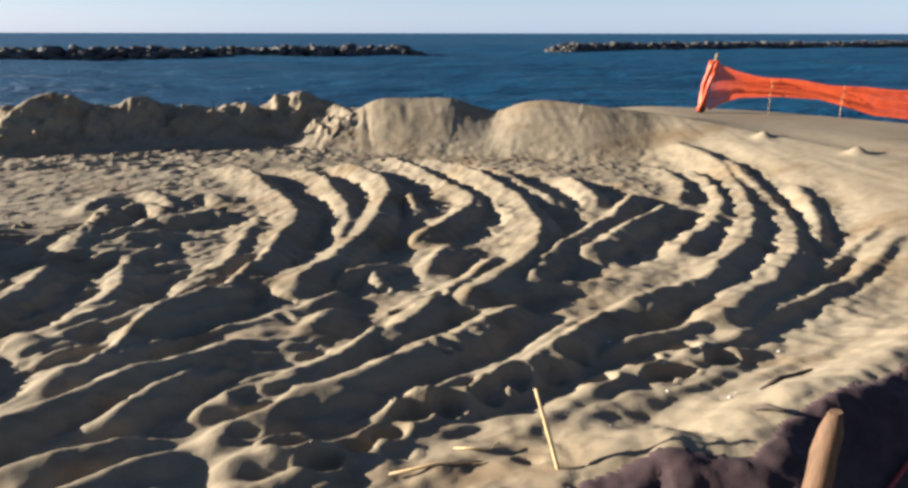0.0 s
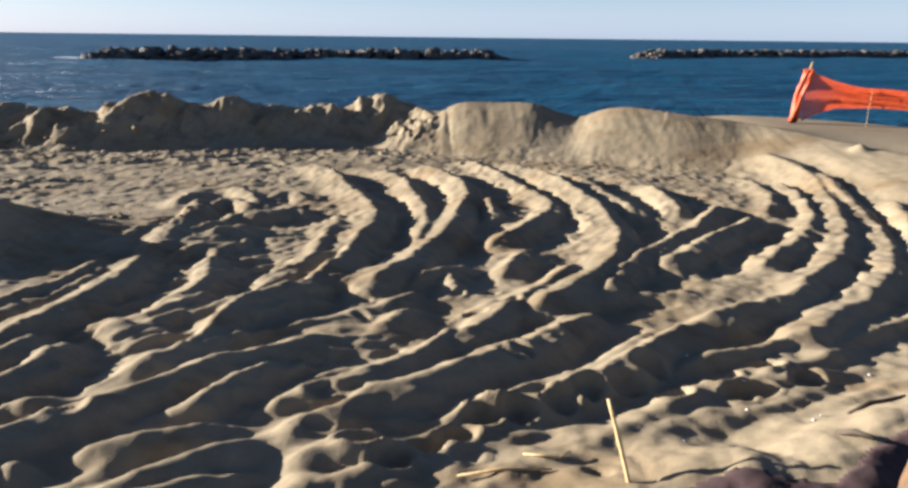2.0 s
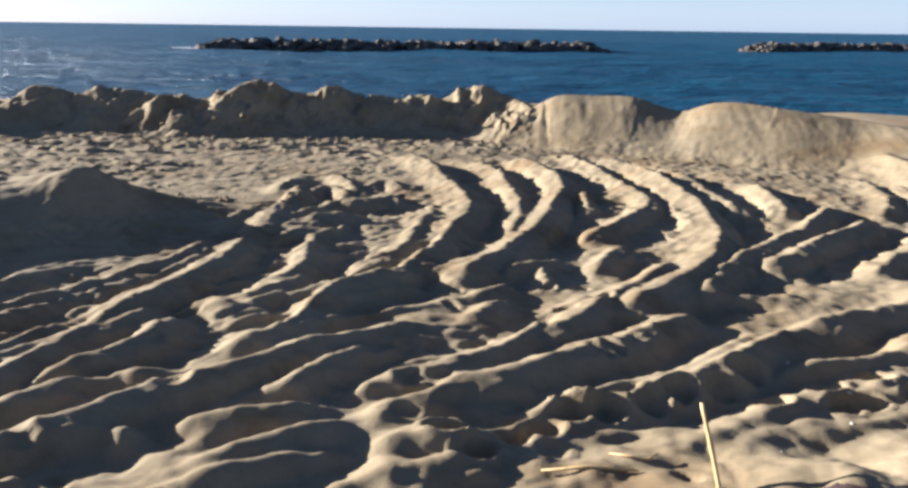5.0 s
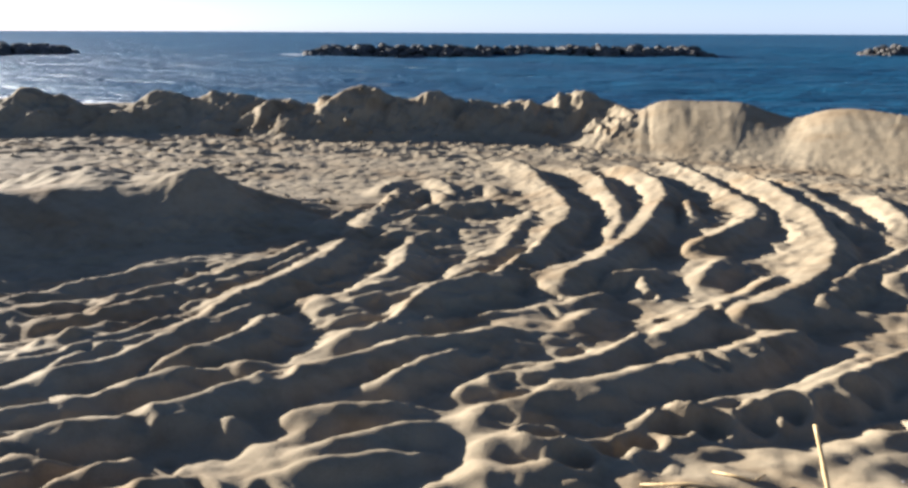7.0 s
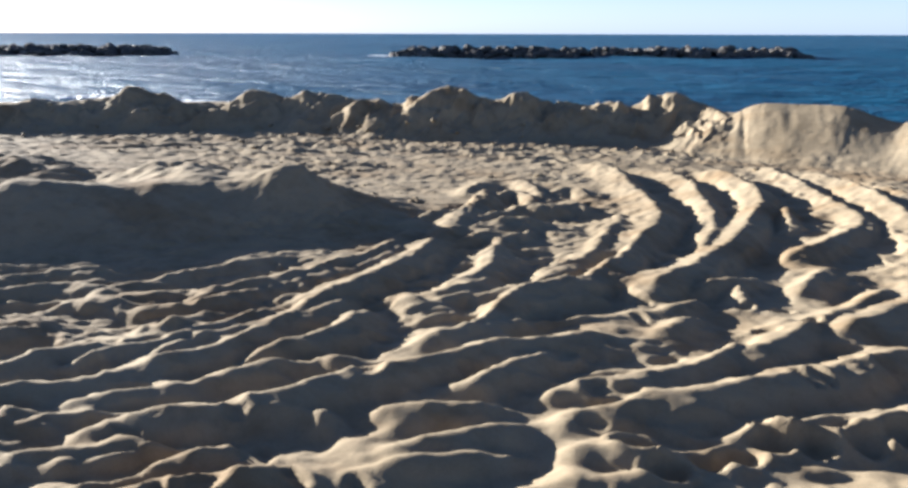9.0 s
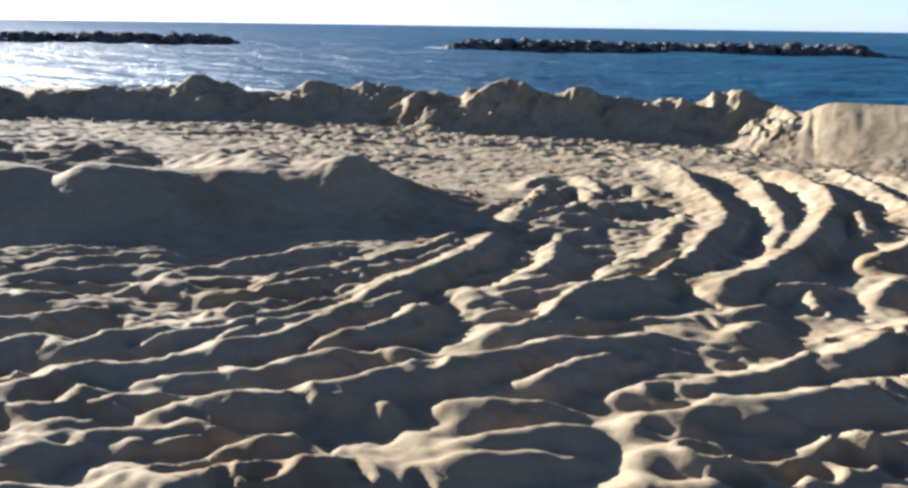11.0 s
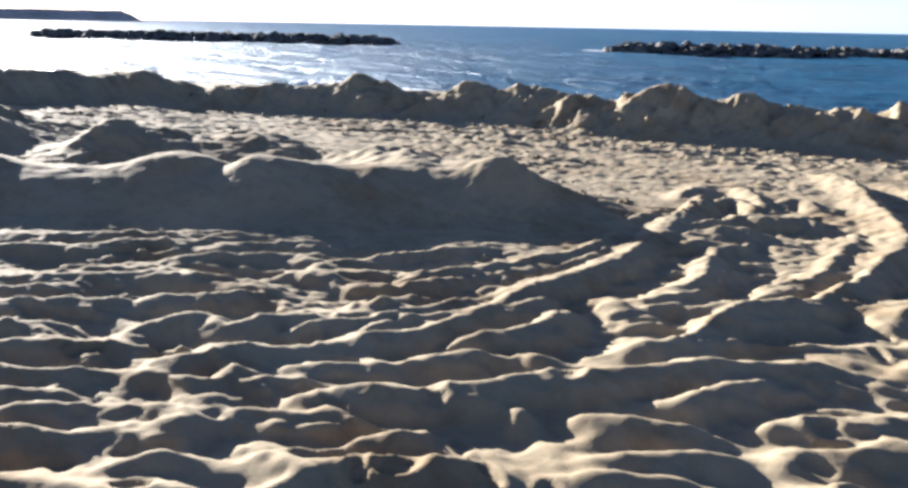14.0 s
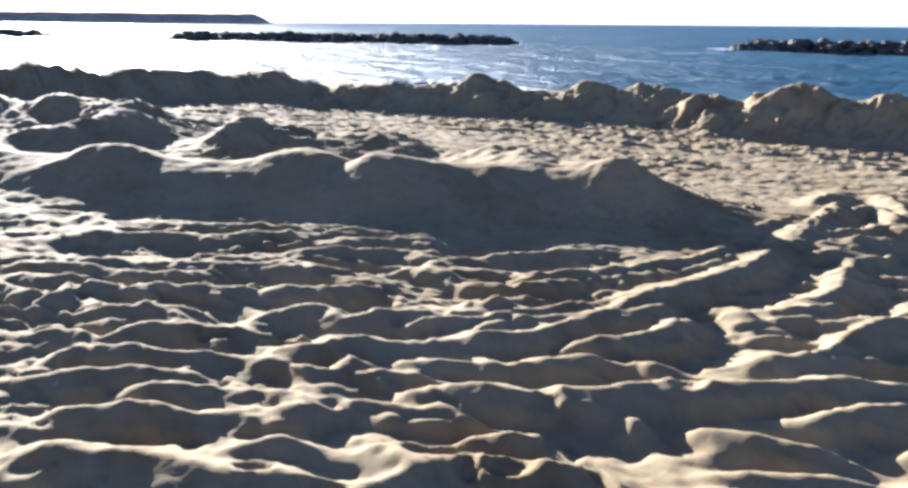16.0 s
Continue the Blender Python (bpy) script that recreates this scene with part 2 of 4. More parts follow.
inner = 1.42 + 0.45 * smooth(-2.2, -0.8, GX) + 0.9 * smooth(3.5, 5.5, GX)
u = np.clip(1 - d / inner, 0, 1)
front = crest * (0.75 * u + 0.25 * u * u * (3 - 2 * u))
rear = back + (crest - level) * np.exp(-(o / 0.7) ** 2)
onberm = np.where(d > 0, front, rear)
Z = np.where(d > 0, Z, 0) + onberm
face = np.exp(-((d - 0.5) / 0.6) ** 2) * far
left = 1 - smooth(-2.6, -1.6, GX)
Z += face * left * (0.22 * (0.42 - np.abs(fbm(GX * 1.3, GY * 0.9, 4, 21, 0.55))) + 0.05 * fbm(GX * 4, GY * 4, 3, 22))
Z += face * (1 - left) * (0.012 * fbm(GX * 1.5, GY * 1.0, 3, 23) + 0.006 * perlin(GX * 7 + GY, GY * 0.8, 25))

# the left half was pushed up load by load
pile = random.Random(6)
at = 14
while at < len(line) - 1:
    x, y, h = line[at]
    if -30 < x < -3.3:
        out_x, out_y = line[at + 1][1] - line[at][1], -(line[at + 1][0] - line[at][0])
        ll = math.hypot(out_x, out_y)
        off = pile.uniform(0.0, 1.05)
        x, y, r = x + out_x / ll * off, y + out_y / ll * off, pile.uniform(0.22, 0.6) * (1.15 - 0.5 * off)
        win = window([(x, y)], 1.6)
        q = np.sqrt((GX[win] - x) ** 2 + (GY[win] - y) ** 2) / r
        q = q * (1 + 0.3 * fbm(GX[win] * 2.6, GY[win] * 2.6, 3, 24))
        Z[win] += 0.34 * r * np.clip(1.2 - q, -0.12, 1) * np.exp(-(q / 2.2) ** 4)
    at += pile.randint(2, 5)

# clods and wheel marks at the berm's foot
foot = np.exp(-((d - 2.0) / 0.8) ** 2) * far * (0.35 + 0.65 * left)
plain_left = smooth(1.5, 2.1, d) * (1 - smooth(5.5, 8.0, d)) * (1 - smooth(-4.2, -3.0, GX)) * far
share = np.clip(((GX + 13) * 6.5 + (GY - 4.5) * 3.5) / 54.5, 0, 1)
plain_left *= smooth(0.8, 1.5, np.hypot(GX + 13 - 6.5 * share, GY - 4.5 - 3.5 * share))
Z += plain_left * (0.13 * (0.35 - np.abs(fbm(k * 0.03, d * 1.7, 4, 34))) + 0.034 * fbm(GX * 3, GY * 5, 3, 35)) * (0.45 + 0.55 * smooth(0.0, 0.5, fbm(GX * 0.3, GY * 0.3, 2, 36) + 0.3 - 0.4 * (GX > -7)))
Z += foot * (0.05 * np.abs(fbm(GX * 2.6, GY * 3.2, 4, 31)) + 0.035 * np.clip(perlin(GX * 5, GY * 5, 33) - 0.15, 0, 1))

# the mound on the flat: crest from its far end round to its tip
MOUND = [(-20.00, -1.00, 0.45), (-13.80, 1.20, 0.38), (-12.40, 1.97, 0.33), (-11.80, 2.37, 0.37), (-11.40, 2.70, 0.54), (-10.95, 2.98, 0.53), (-10.30, 3.30, 0.42), (-9.70, 3.90, 0.40), (-9.40, 4.30, 0.52), (-9.10, 4.56, 0.60), (-8.80, 4.73, 0.57), (-8.50, 4.90, 0.45), (-8.20, 5.09, 0.58), (-7.90, 5.36, 0.58), (-7.50, 5.75, 0.47), (-7.00, 6.20, 0.40), (-6.50, 6.69, 0.36), (-6.25, 6.93, 0.48), (-6.00, 7.13, 0.58), (-5.80, 7.30, 0.50), (-5.50, 7.60, 0.30), (-5.15, 7.95, 0.14), (-4.80, 8.30, 0.03)]
line = spline(MOUND, 0.06)
win = window(MOUND[1:], 4.0)
mx, my = GX[win], GY[win]
md, mk = lateral(mx + 0.05 * fbm(mx * 2, my * 2, 3, 41), my + 0.05 * fbm(mx * 2 + 5, my * 2, 3, 42), line)
crest_line = along(line, mk)
even = line.copy()
even[:, 2] = np.convolve(np.pad(line[:, 2], 22, "edge"), np.ones(45) / 45, "valid")
mh = along(even, mk)
prof = np.where(md > 0, np.clip(1 - md / (0.45 + 2.2 * mh), 0, 1), np.exp(-(md / (0.45 + 0.9 * mh)) ** 2))
prof = np.where(md > 0, 0.45 * prof + 0.55 * prof * prof * (3 - 2 * prof), prof)
Z[win] = np.maximum(Z[win], 0) * (1 - 0.8 * prof) + mh * prof + (crest_line - mh) * np.exp(-(md / 0.5) ** 2) + 0.02 * prof * fbm(mx * 2.5, my * 2.5, 4, 43)
crumbs = np.exp(-((md - 0.3 - 1.5 * mh) / 0.35) ** 2) * smooth(-7.5, -6.0, mx)
Z[win] += crumbs * 0.05 * np.abs(fbm(mx * 3.2, my * 3.2, 4, 44))


def heap(x, y, r, h, sx=1.0, power=1):
    win = window([(x, y)], 3 * r)
    q = ((GX[win] - x) / sx) ** 2 + (GY[win] - y) ** 2
    Z[win] += h * np.exp(-(q / (r * r)) ** power) * (1 + 0.2 * fbm(GX[win] * 1.5, GY[win] * 1.5, 3, 45))


for h_ in ((-12.46, 5.5, 0.95, 0.55, 1.1), (-10.8, 6.8, 0.95, 0.42, 1.35), (-7.9, 7.35, 0.9, 0.44, 1.5), (-15.2, 4.0, 0.9, 0.45), (-16.8, 4.6, 1.0, 0.5),
           (-14.5, 2.6, 0.8, 0.4), (-18.6, 4.0, 1.1, 0.55), (-20.5, 2.5, 1.2, 0.5), (5.35, 13.1, 0.13, 0.10), (6.15, 11.5, 0.14, 0.10)):
    heap(*h_)

FLAT = (smooth(0.9, 2.2, d) * far)                     # where wheels and feet have gone
AWAY = np.ones(GX.shape)
AWAY[win] = 1 - smooth(0.02, 0.2, prof)


UP, CUT = np.zeros(GX.shape), np.zeros(GX.shape)


def ridge(height, sunny, *points):
    """A ridge that a wheel has thrown up along a line, steep on its right-hand side, with the rut beside it."""
    line = spline(points, 0.04)
    win = window(points, 1.2)
    x, y = GX[win], GY[win]
    x2 = x + 0.03 * fbm(x * 2.2, y * 2.2, 4, 51, 0.5)
    y2 = y + 0.03 * fbm(x * 2.2 + 40, y * 2.2, 4, 52, 0.5)
    dist, idx = lateral(x2, y2, line)
    n = len(line) - 1
    ends = np.minimum(idx, n - idx) * 0.04
    tip = smooth(-0.1, 0.45, ends) * (1 - smooth(0.0, 0.3, np.abs(dist) * ((idx <= 0) | (idx >= n))))
    uneven = 0.95 + 0.16 * perlin(x * 1.1, y * 1.1, 53) + 0.09 * perlin(x * 3.7, y * 3.7, 54) + 0.03 * perlin(x * 9, y * 9, 55)
    up = np.where(dist < 0, np.clip(1 + dist / (1.25 * sunny), 0, 1) ** 1.3, np.clip(1 - dist / (2.0 * height + 0.03), 0, 1) ** 1.1)
    rut = np.exp(-((dist - 0.38) / 0.24) ** 2)
    UP[win] = np.maximum(UP[win], height * tip * uneven * up)
    CUT[win] = np.maximum(CUT[win], 0.6 * height * tip * rut)


def pit(x, y, a, b, turn, depth):
    """A footprint: a hollow with a pushed-up rim."""
    win = window([(x, y)], 0.6)
    c, s = math.cos(radians(turn)), math.sin(radians(turn))
    px, py = GX[win] - x, GY[win] - y
    q = np.sqrt(((px * c + py * s) / a) ** 2 + ((py * c - px * s) / b) ** 2)
    q = q * (1 + 0.15 * perlin(GX[win] * 9, GY[win] * 9, 61))
    Z[win] += -depth * (1 - smooth(0.55, 1.05, q)) + 0.25 * depth * np.exp(-((q - 1.22) / 0.22) ** 2)


# the wheel ruts
ridge(0.06, 0.26, (-0.19, 3.38), (0.10, 3.57), (0.28, 3.72), (0.51, 3.96), (0.77, 4.22), (1.00, 4.44), (1.25, 4.65), (1.59, 4.86), (1.82, 5.03), (2.16, 5.29), (2.44, 5.55))
ridge(0.04, 0.30, (0.57, 3.91), (0.91, 4.07), (1.28, 4.28), (1.59, 4.49), (1.88, 4.67), (2.15, 4.76))
ridge(0.07, 0.14, (0.96, 4.83), (1.28, 5.13), (1.73, 5.38), (1.97, 5.54), (2.27, 5.83), (2.73, 6.31))
ridge(0.10, 0.14, (-3.43, 3.73), (-3.36, 3.96), (-3.33, 4.14), (-3.18, 4.23))
ridge(0.10, 0.12, (-3.26, 3.53), (-3.06, 3.77), (-2.82, 3.94), (-2.74, 4.09))
ridge(0.09, 0.12, (-1.45, 3.63), (-1.30, 3.70), (-1.25, 3.85), (-1.08, 3.99), (-0.97, 4.13), (-0.75, 4.32))
ridge(0.09, 0.10, (-1.25, 3.27), (-1.21, 3.43), (-0.98, 3.52), (-0.72, 3.63), (-0.54, 3.74))
ridge(0.10, 0.16, (-1.34, 2.96), (-1.13, 3.09), (-0.92, 3.19), (-0.78, 3.32), (-0.63, 3.46), (-0.52, 3.55))
ridge(0.06, 0.05, (-1.27, 3.90), (-1.18, 3.78), (-1.13, 3.65))
ridge(0.09, 0.12, (-1.27, 5.27), (-1.11, 5.37), (-1.00, 5.73), (-0.89, 5.97))
ridge(0.09, 0.12, (-1.31, 5.73), (-1.14, 5.99), (-0.96, 6.44))
ridge(0.08, 0.10, (-1.11, 6.36), (-0.95, 6.75), (-0.75, 6.91), (-0.53, 7.29))
ridge(0.07, 0.08, (-0.85, 7.04), (-0.64, 6.49), (-0.46, 6.36))
ridge(0.10, 0.14, (-0.32, 6.68), (-0.23, 7.04), (-0.03, 7.83))
ridge(0.05, 0.12, (1.04, 6.58), (1.39, 6.60), (1.54, 6.39))
ridge(0.08, 0.10, (-2.74, 3.96), (-2.78, 4.10), (-2.80, 4.22))
ridge(0.09, 0.12, (-6.89, 2.80), (-6.68, 3.13), (-6.48, 3.49), (-6.10, 3.88), (-5.77, 4.32))
ridge(0.09, 0.11, (-6.45, 2.59), (-6.23, 2.85), (-5.91, 3.15), (-5.38, 3.37), (-5.15, 3.42))
ridge(0.10, 0.12, (-5.94, 2.36), (-5.73, 2.63), (-5.44, 2.96), (-5.11, 3.39))
ridge(0.09, 0.10, (-5.38, 2.09), (-5.33, 2.34), (-5.16, 2.57), (-4.96, 2.62), (-4.65, 2.73))
ridge(0.10, 0.10, (-4.10, 1.79), (-4.05, 1.99), (-3.87, 2.16), (-3.88, 2.36))
ridge(0.10, 0.10, (-3.33, 2.21), (-3.41, 2.39), (-3.49, 2.54), (-3.30, 2.63))
ridge(0.09, 0.10, (-5.01, 3.88), (-4.60, 4.07), (-4.50, 4.50), (-4.37, 4.97))
ridge(0.08, 0.10, (-6.25, 3.92), (-5.83, 4.04), (-5.42, 4.29), (-5.26, 5.00), (-4.84, 5.72))
ridge(0.08, 0.10, (-7.72, 3.19), (-7.12, 3.42), (-6.88, 3.85), (-6.45, 4.19))
ridge(0.10, 0.12, (-2.99, 2.20), (-2.91, 2.35), (-2.82, 2.55), (-2.65, 2.63))
ridge(0.10, 0.12, (-4.08, 1.48), (-3.99, 1.61), (-3.85, 1.81), (-3.60, 1.95))
ridge(0.09, 0.12, (-3.13, 5.10), (-2.83, 5.33), (-2.63, 5.67))
ridge(0.09, 0.11, (-2.44, 5.96), (-2.27, 6.50), (-2.07, 6.87))
ridge(0.09, 0.10, (-8.07, 0.97), (-7.50, 1.37), (-7.04, 1.69), (-6.64, 2.00), (-6.58, 2.49))
ridge(0.09, 0.10, (-6.62, 1.31), (-6.06, 1.41), (-5.83, 1.81), (-5.55, 2.06))
ridge(0.08, 0.08, (-6.16, 1.04), (-5.84, 1.39), (-6.04, 1.62))
ridge(0.08, 0.08, (-6.91, 1.70), (-6.57, 2.02), (-6.49, 2.51))
ridge(0.10, 0.10, (-4.31, 0.78), (-4.35, 0.97), (-4.22, 1.20))
ridge(0.13, 0.34, (-1.87, 7.13), (-1.86, 7.86), (-1.84, 8.53), (-2.04, 9.31), (-2.49, 10.22), (-3.14, 11.56), (-3.87, 12.47))
ridge(0.13, 0.12, (-2.74, 4.20), (-2.41, 4.68), (-2.35, 5.19), (-2.34, 5.64), (-2.08, 6.05), (-1.98, 6.33), (-1.86, 7.07), (-1.85, 7.81))
ridge(0.10, 0.20, (-1.25, 7.75), (-1.25, 8.54), (-1.39, 9.47), (-1.68, 10.40), (-2.11, 11.62), (-2.67, 12.30))
ridge(0.13, 0.30, (-1.45, 6.00), (-1.39, 6.35), (-1.22, 7.00), (-1.04, 7.84), (-0.95, 8.42), (-0.93, 9.35), (-0.91, 10.29), (-1.10, 11.16), (-1.59, 12.17), (-2.03, 12.56))
ridge(0.10, 0.22, (-0.48, 7.79), (-0.18, 8.44), (0.12, 9.20), (0.25, 9.90), (-0.07, 10.77), (-0.55, 12.12), (-1.25, 13.62))
ridge(0.14, 0.36, (-0.07, 5.67), (0.32, 6.27), (0.62, 6.84), (0.84, 7.46), (0.97, 8.33), (0.89, 9.39), (0.67, 10.51), (0.20, 11.92), (-0.52, 13.20))
ridge(0.09, 0.22, (1.33, 9.36), (1.28, 9.81), (1.05, 10.66), (0.78, 11.71), (0.40, 12.62))
ridge(0.12, 0.22, (1.86, 9.45), (1.84, 10.46), (1.67, 11.59))
ridge(0.12, 0.16, (0.59, 6.18), (0.84, 6.92), (1.17, 7.66), (1.58, 8.30), (1.99, 9.03), (2.51, 10.21))
ridge(0.12, 0.20, (1.26, 7.13), (1.48, 7.56), (1.88, 8.18), (2.27, 8.74), (2.89, 9.63))
ridge(0.08, 0.20, (2.91, 9.68), (3.31, 10.72), (3.40, 11.74), (3.23, 12.70))
ridge(0.09, 0.22, (2.20, 7.27), (2.59, 7.90), (3.04, 8.61), (3.52, 9.73), (3.76, 11.00), (3.82, 12.27))
ridge(0.11, 0.30, (2.24, 6.47), (2.63, 7.02), (3.04, 7.66), (3.53, 8.64), (3.88, 9.83), (4.20, 11.27), (4.24, 12.57), (3.85, 13.61))
ridge(0.12, 0.17, (-0.05, 4.24), (0.32, 4.55), (0.76, 5.00), (1.07, 5.40), (1.37, 5.78), (1.77, 6.08), (2.23, 6.44), (2.62, 6.98))
ridge(0.09, 0.34, (1.85, 5.37), (2.09, 5.58), (2.49, 6.04), (2.82, 6.39), (3.20, 6.92), (3.54, 7.53), (3.83, 8.24), (4.15, 9.35), (4.34, 10.80), (4.43, 12.41))
ridge(0.08, 0.20, (3.89, 7.69), (4.14, 8.30), (4.50, 9.31), (4.78, 10.58))
ridge(0.08, 0.12, (-0.49, 8.88), (-0.52, 9.53), (-0.63, 10.34))
ridge(0.11, 0.25, (-1.21, 4.06), (-0.82, 4.26), (-0.51, 4.56), (-0.18, 4.93), (0.19, 5.33), (0.60, 5.97))
ridge(0.09, 0.14, (-1.60, 4.00), (-1.20, 4.29), (-0.88, 4.55), (-0.72, 4.73))
ridge(0.11, 0.20, (-0.59, 4.92), (-0.30, 5.55), (-0.03, 6.21), (0.28, 6.73), (0.45, 7.43))
ridge(0.10, 0.14, (-0.44, 5.72), (-0.25, 6.08), (-0.07, 6.01))
ridge(0.11, 0.20, (-4.75, 1.80), (-4.60, 2.10), (-4.44, 2.46), (-4.20, 2.72), (-4.04, 3.05), (-3.82, 3.53), (-3.75, 4.08), (-3.78, 4.85), (-3.78, 5.68), (-3.76, 6.52))
ridge(0.10, 0.12, (-4.58, 2.81), (-4.39, 3.19), (-4.21, 3.57), (-4.18, 3.78), (-4.06, 4.03), (-3.96, 4.62))
ridge(0.11, 0.18, (-3.53, 3.46), (-3.41, 3.80), (-3.29, 4.19), (-3.31, 4.52), (-3.37, 4.90))
ridge(0.09, 0.12, (-4.17, 2.36), (-3.96, 2.66), (-3.74, 2.89), (-3.55, 3.05), (-3.49, 3.20), (-3.33, 3.47), (-3.02, 3.82))
ridge(0.12, 0.14, (-3.73, 2.25), (-3.58, 2.45), (-3.42, 2.69), (-3.18, 2.88), (-3.07, 3.06), (-2.88, 3.27), (-2.75, 3.63), (-2.48, 3.97), (-2.08, 4.43), (-1.79, 4.73), (-1.48, 5.14))
ridge(0.11, 0.14, (-3.22, 1.82), (-2.91, 2.06), (-2.61, 2.29), (-2.34, 2.54), (-2.16, 2.73))
ridge(0.09, 0.12, (-2.46, 3.27), (-2.23, 3.40), (-1.88, 3.58), (-1.58, 3.86))
ridge(0.09, 0.12, (-2.21, 2.91), (-1.90, 3.15), (-1.66, 3.34), (-1.56, 3.49), (-1.41, 3.69))
ridge(0.09, 0.10, (-2.17, 2.69), (-1.89, 2.95), (-1.54, 3.20), (-1.36, 3.30))
ridge(0.10, 0.12, (-1.62, 3.88), (-1.41, 4.17), (-1.06, 4.48), (-0.79, 4.77), (-0.61, 5.16), (-0.43, 5.57))
ridge(0.09, 0.14, (-2.31, 3.81), (-2.04, 3.91), (-1.86, 4.20), (-1.62, 4.82))
ridge(0.09, 0.10, (-6.17, 0.67), (-5.82, 1.04), (-5.57, 1.20), (-5.66, 1.42), (-5.52, 1.62), (-5.22, 1.92), (-5.31, 2.14))
ridge(0.09, 0.10, (-7.30, 0.85), (-6.66, 1.11), (-6.85, 1.32), (-6.49, 1.67), (-6.23, 2.05), (-5.74, 2.58))
ridge(0.10, 0.12, (-5.59, 0.74), (-5.43, 1.09), (-5.18, 1.35), (-4.90, 1.63), (-4.73, 1.88))
ridge(0.10, 0.12, (-5.32, 0.54), (-5.13, 0.85), (-4.97, 1.11), (-4.75, 1.39), (-4.48, 1.61))
ridge(0.10, 0.10, (-4.83, 0.91), (-4.60, 1.27), (-4.38, 1.61))
ridge(0.11, 0.12, (-4.75, 0.53), (-4.58, 0.85), (-4.39, 1.10), (-4.16, 1.28), (-3.97, 1.60))
ridge(0.11, 0.14, (-3.91, 1.07), (-3.68, 1.31), (-3.47, 1.53), (-3.18, 1.79))
ridge(0.12, 0.22, (-4.43, 0.30), (-4.21, 0.52), (-3.68, 1.02), (-3.34, 1.25), (-3.15, 1.42), (-2.90, 1.64))
ridge(0.09, 0.16, (-2.20, 6.99), (-2.23, 7.45), (-2.29, 8.08), (-2.32, 8.83))
ridge(0.06, 0.17, (0.62, 6.43), (0.90, 6.47), (1.26, 6.47), (1.58, 6.50))
ridge(0.07, 0.17, (-0.58, 4.04), (-0.30, 4.18), (-0.05, 4.35), (0.21, 4.58), (0.49, 4.86), (0.73, 5.20), (0.95, 5.53), (1.24, 5.80))
ridge(0.10, 0.17, (-4.22, 3.00), (-4.14, 3.20), (-4.06, 3.52), (-4.03, 3.69), (-3.85, 3.96), (-3.76, 4.29), (-3.60, 4.57), (-3.57, 5.09))
ridge(0.10, 0.15, (-4.51, 3.24), (-4.45, 3.47), (-4.40, 3.78), (-4.35, 4.01), (-4.11, 4.31))
ridge(0.12, 0.25, (-3.90, 4.47), (-3.81, 4.87), (-3.73, 5.42), (-3.70, 6.16), (-3.81, 6.85), (-4.06, 7.87), (-4.38, 9.38))
ridge(0.09, 0.14, (-4.63, 4.76), (-4.53, 5.01), (-4.40, 5.23), (-4.27, 5.75), (-4.18, 6.32), (-4.20, 6.79), (-4.27, 7.35))
ridge(0.09, 0.14, (-4.68, 4.17), (-4.71, 4.57), (-4.51, 4.98))
ridge(0.10, 0.17, (-2.92, 5.61), (-2.91, 6.06), (-3.06, 6.72), (-3.28, 7.36))
ridge(0.10, 0.15, (-3.42, 4.94), (-3.21, 5.18), (-3.07, 5.08), (-2.65, 5.17))
ridge(0.07, 0.18, (-3.99, 7.18), (-3.58, 7.48), (-3.15, 7.79))
ridge(0.09, 0.15, (-8.34, 0.98), (-7.97, 1.22), (-7.55, 1.48), (-7.24, 1.75), (-6.73, 2.36), (-6.32, 2.90), (-5.82, 3.08), (-5.37, 3.30), (-5.13, 3.43))
ridge(0.09, 0.14, (-8.73, 1.53), (-8.05, 2.27), (-7.50, 2.85), (-7.28, 3.31), (-6.59, 3.77))
ridge(0.09, 0.14, (-8.65, 2.40), (-7.93, 3.02), (-7.51, 3.49), (-6.96, 3.73))
ridge(0.09, 0.14, (-7.45, 0.84), (-7.17, 1.15), (-6.98, 1.58))
ridge(0.08, 0.15, (-2.47, 6.07), (-2.32, 6.64), (-2.20, 6.98), (-2.23, 7.62))
ridge(0.09, 0.11, (-1.25, 3.47), (-1.03, 3.60), (-0.87, 3.72), (-0.69, 3.81))
ridge(0.09, 0.11, (-0.50, 3.45), (-0.36, 3.51), (-0.21, 3.59))
ridge(0.10, 0.14, (-5.32, 2.45), (-5.14, 2.65), (-4.83, 2.62), (-4.81, 2.79), (-4.76, 2.93), (-4.69, 3.07), (-4.51, 3.22), (-4.44, 3.48), (-4.41, 3.79))
ridge(0.09, 0.14, (-7.03, 3.40), (-6.61, 3.70), (-6.44, 4.01), (-6.21, 4.27), (-5.77, 4.59))
ridge(0.08, 0.12, (-5.73, 3.63), (-5.40, 3.89), (-5.07, 4.04), (-5.02, 4.27))
ridge(0.08, 0.12, (-7.50, 3.65), (-7.11, 3.96), (-6.76, 4.10), (-6.32, 4.43), (-6.13, 4.86))
ridge(0.12, 0.17, (-4.42, 1.96), (-4.25, 2.07), (-4.13, 2.17), (-4.17, 2.35), (-3.97, 2.57))
ridge(0.10, 0.15, (-4.12, 1.79), (-4.12, 1.95), (-4.05, 2.16), (-3.98, 2.33), (-3.93, 2.49), (-3.81, 2.63))
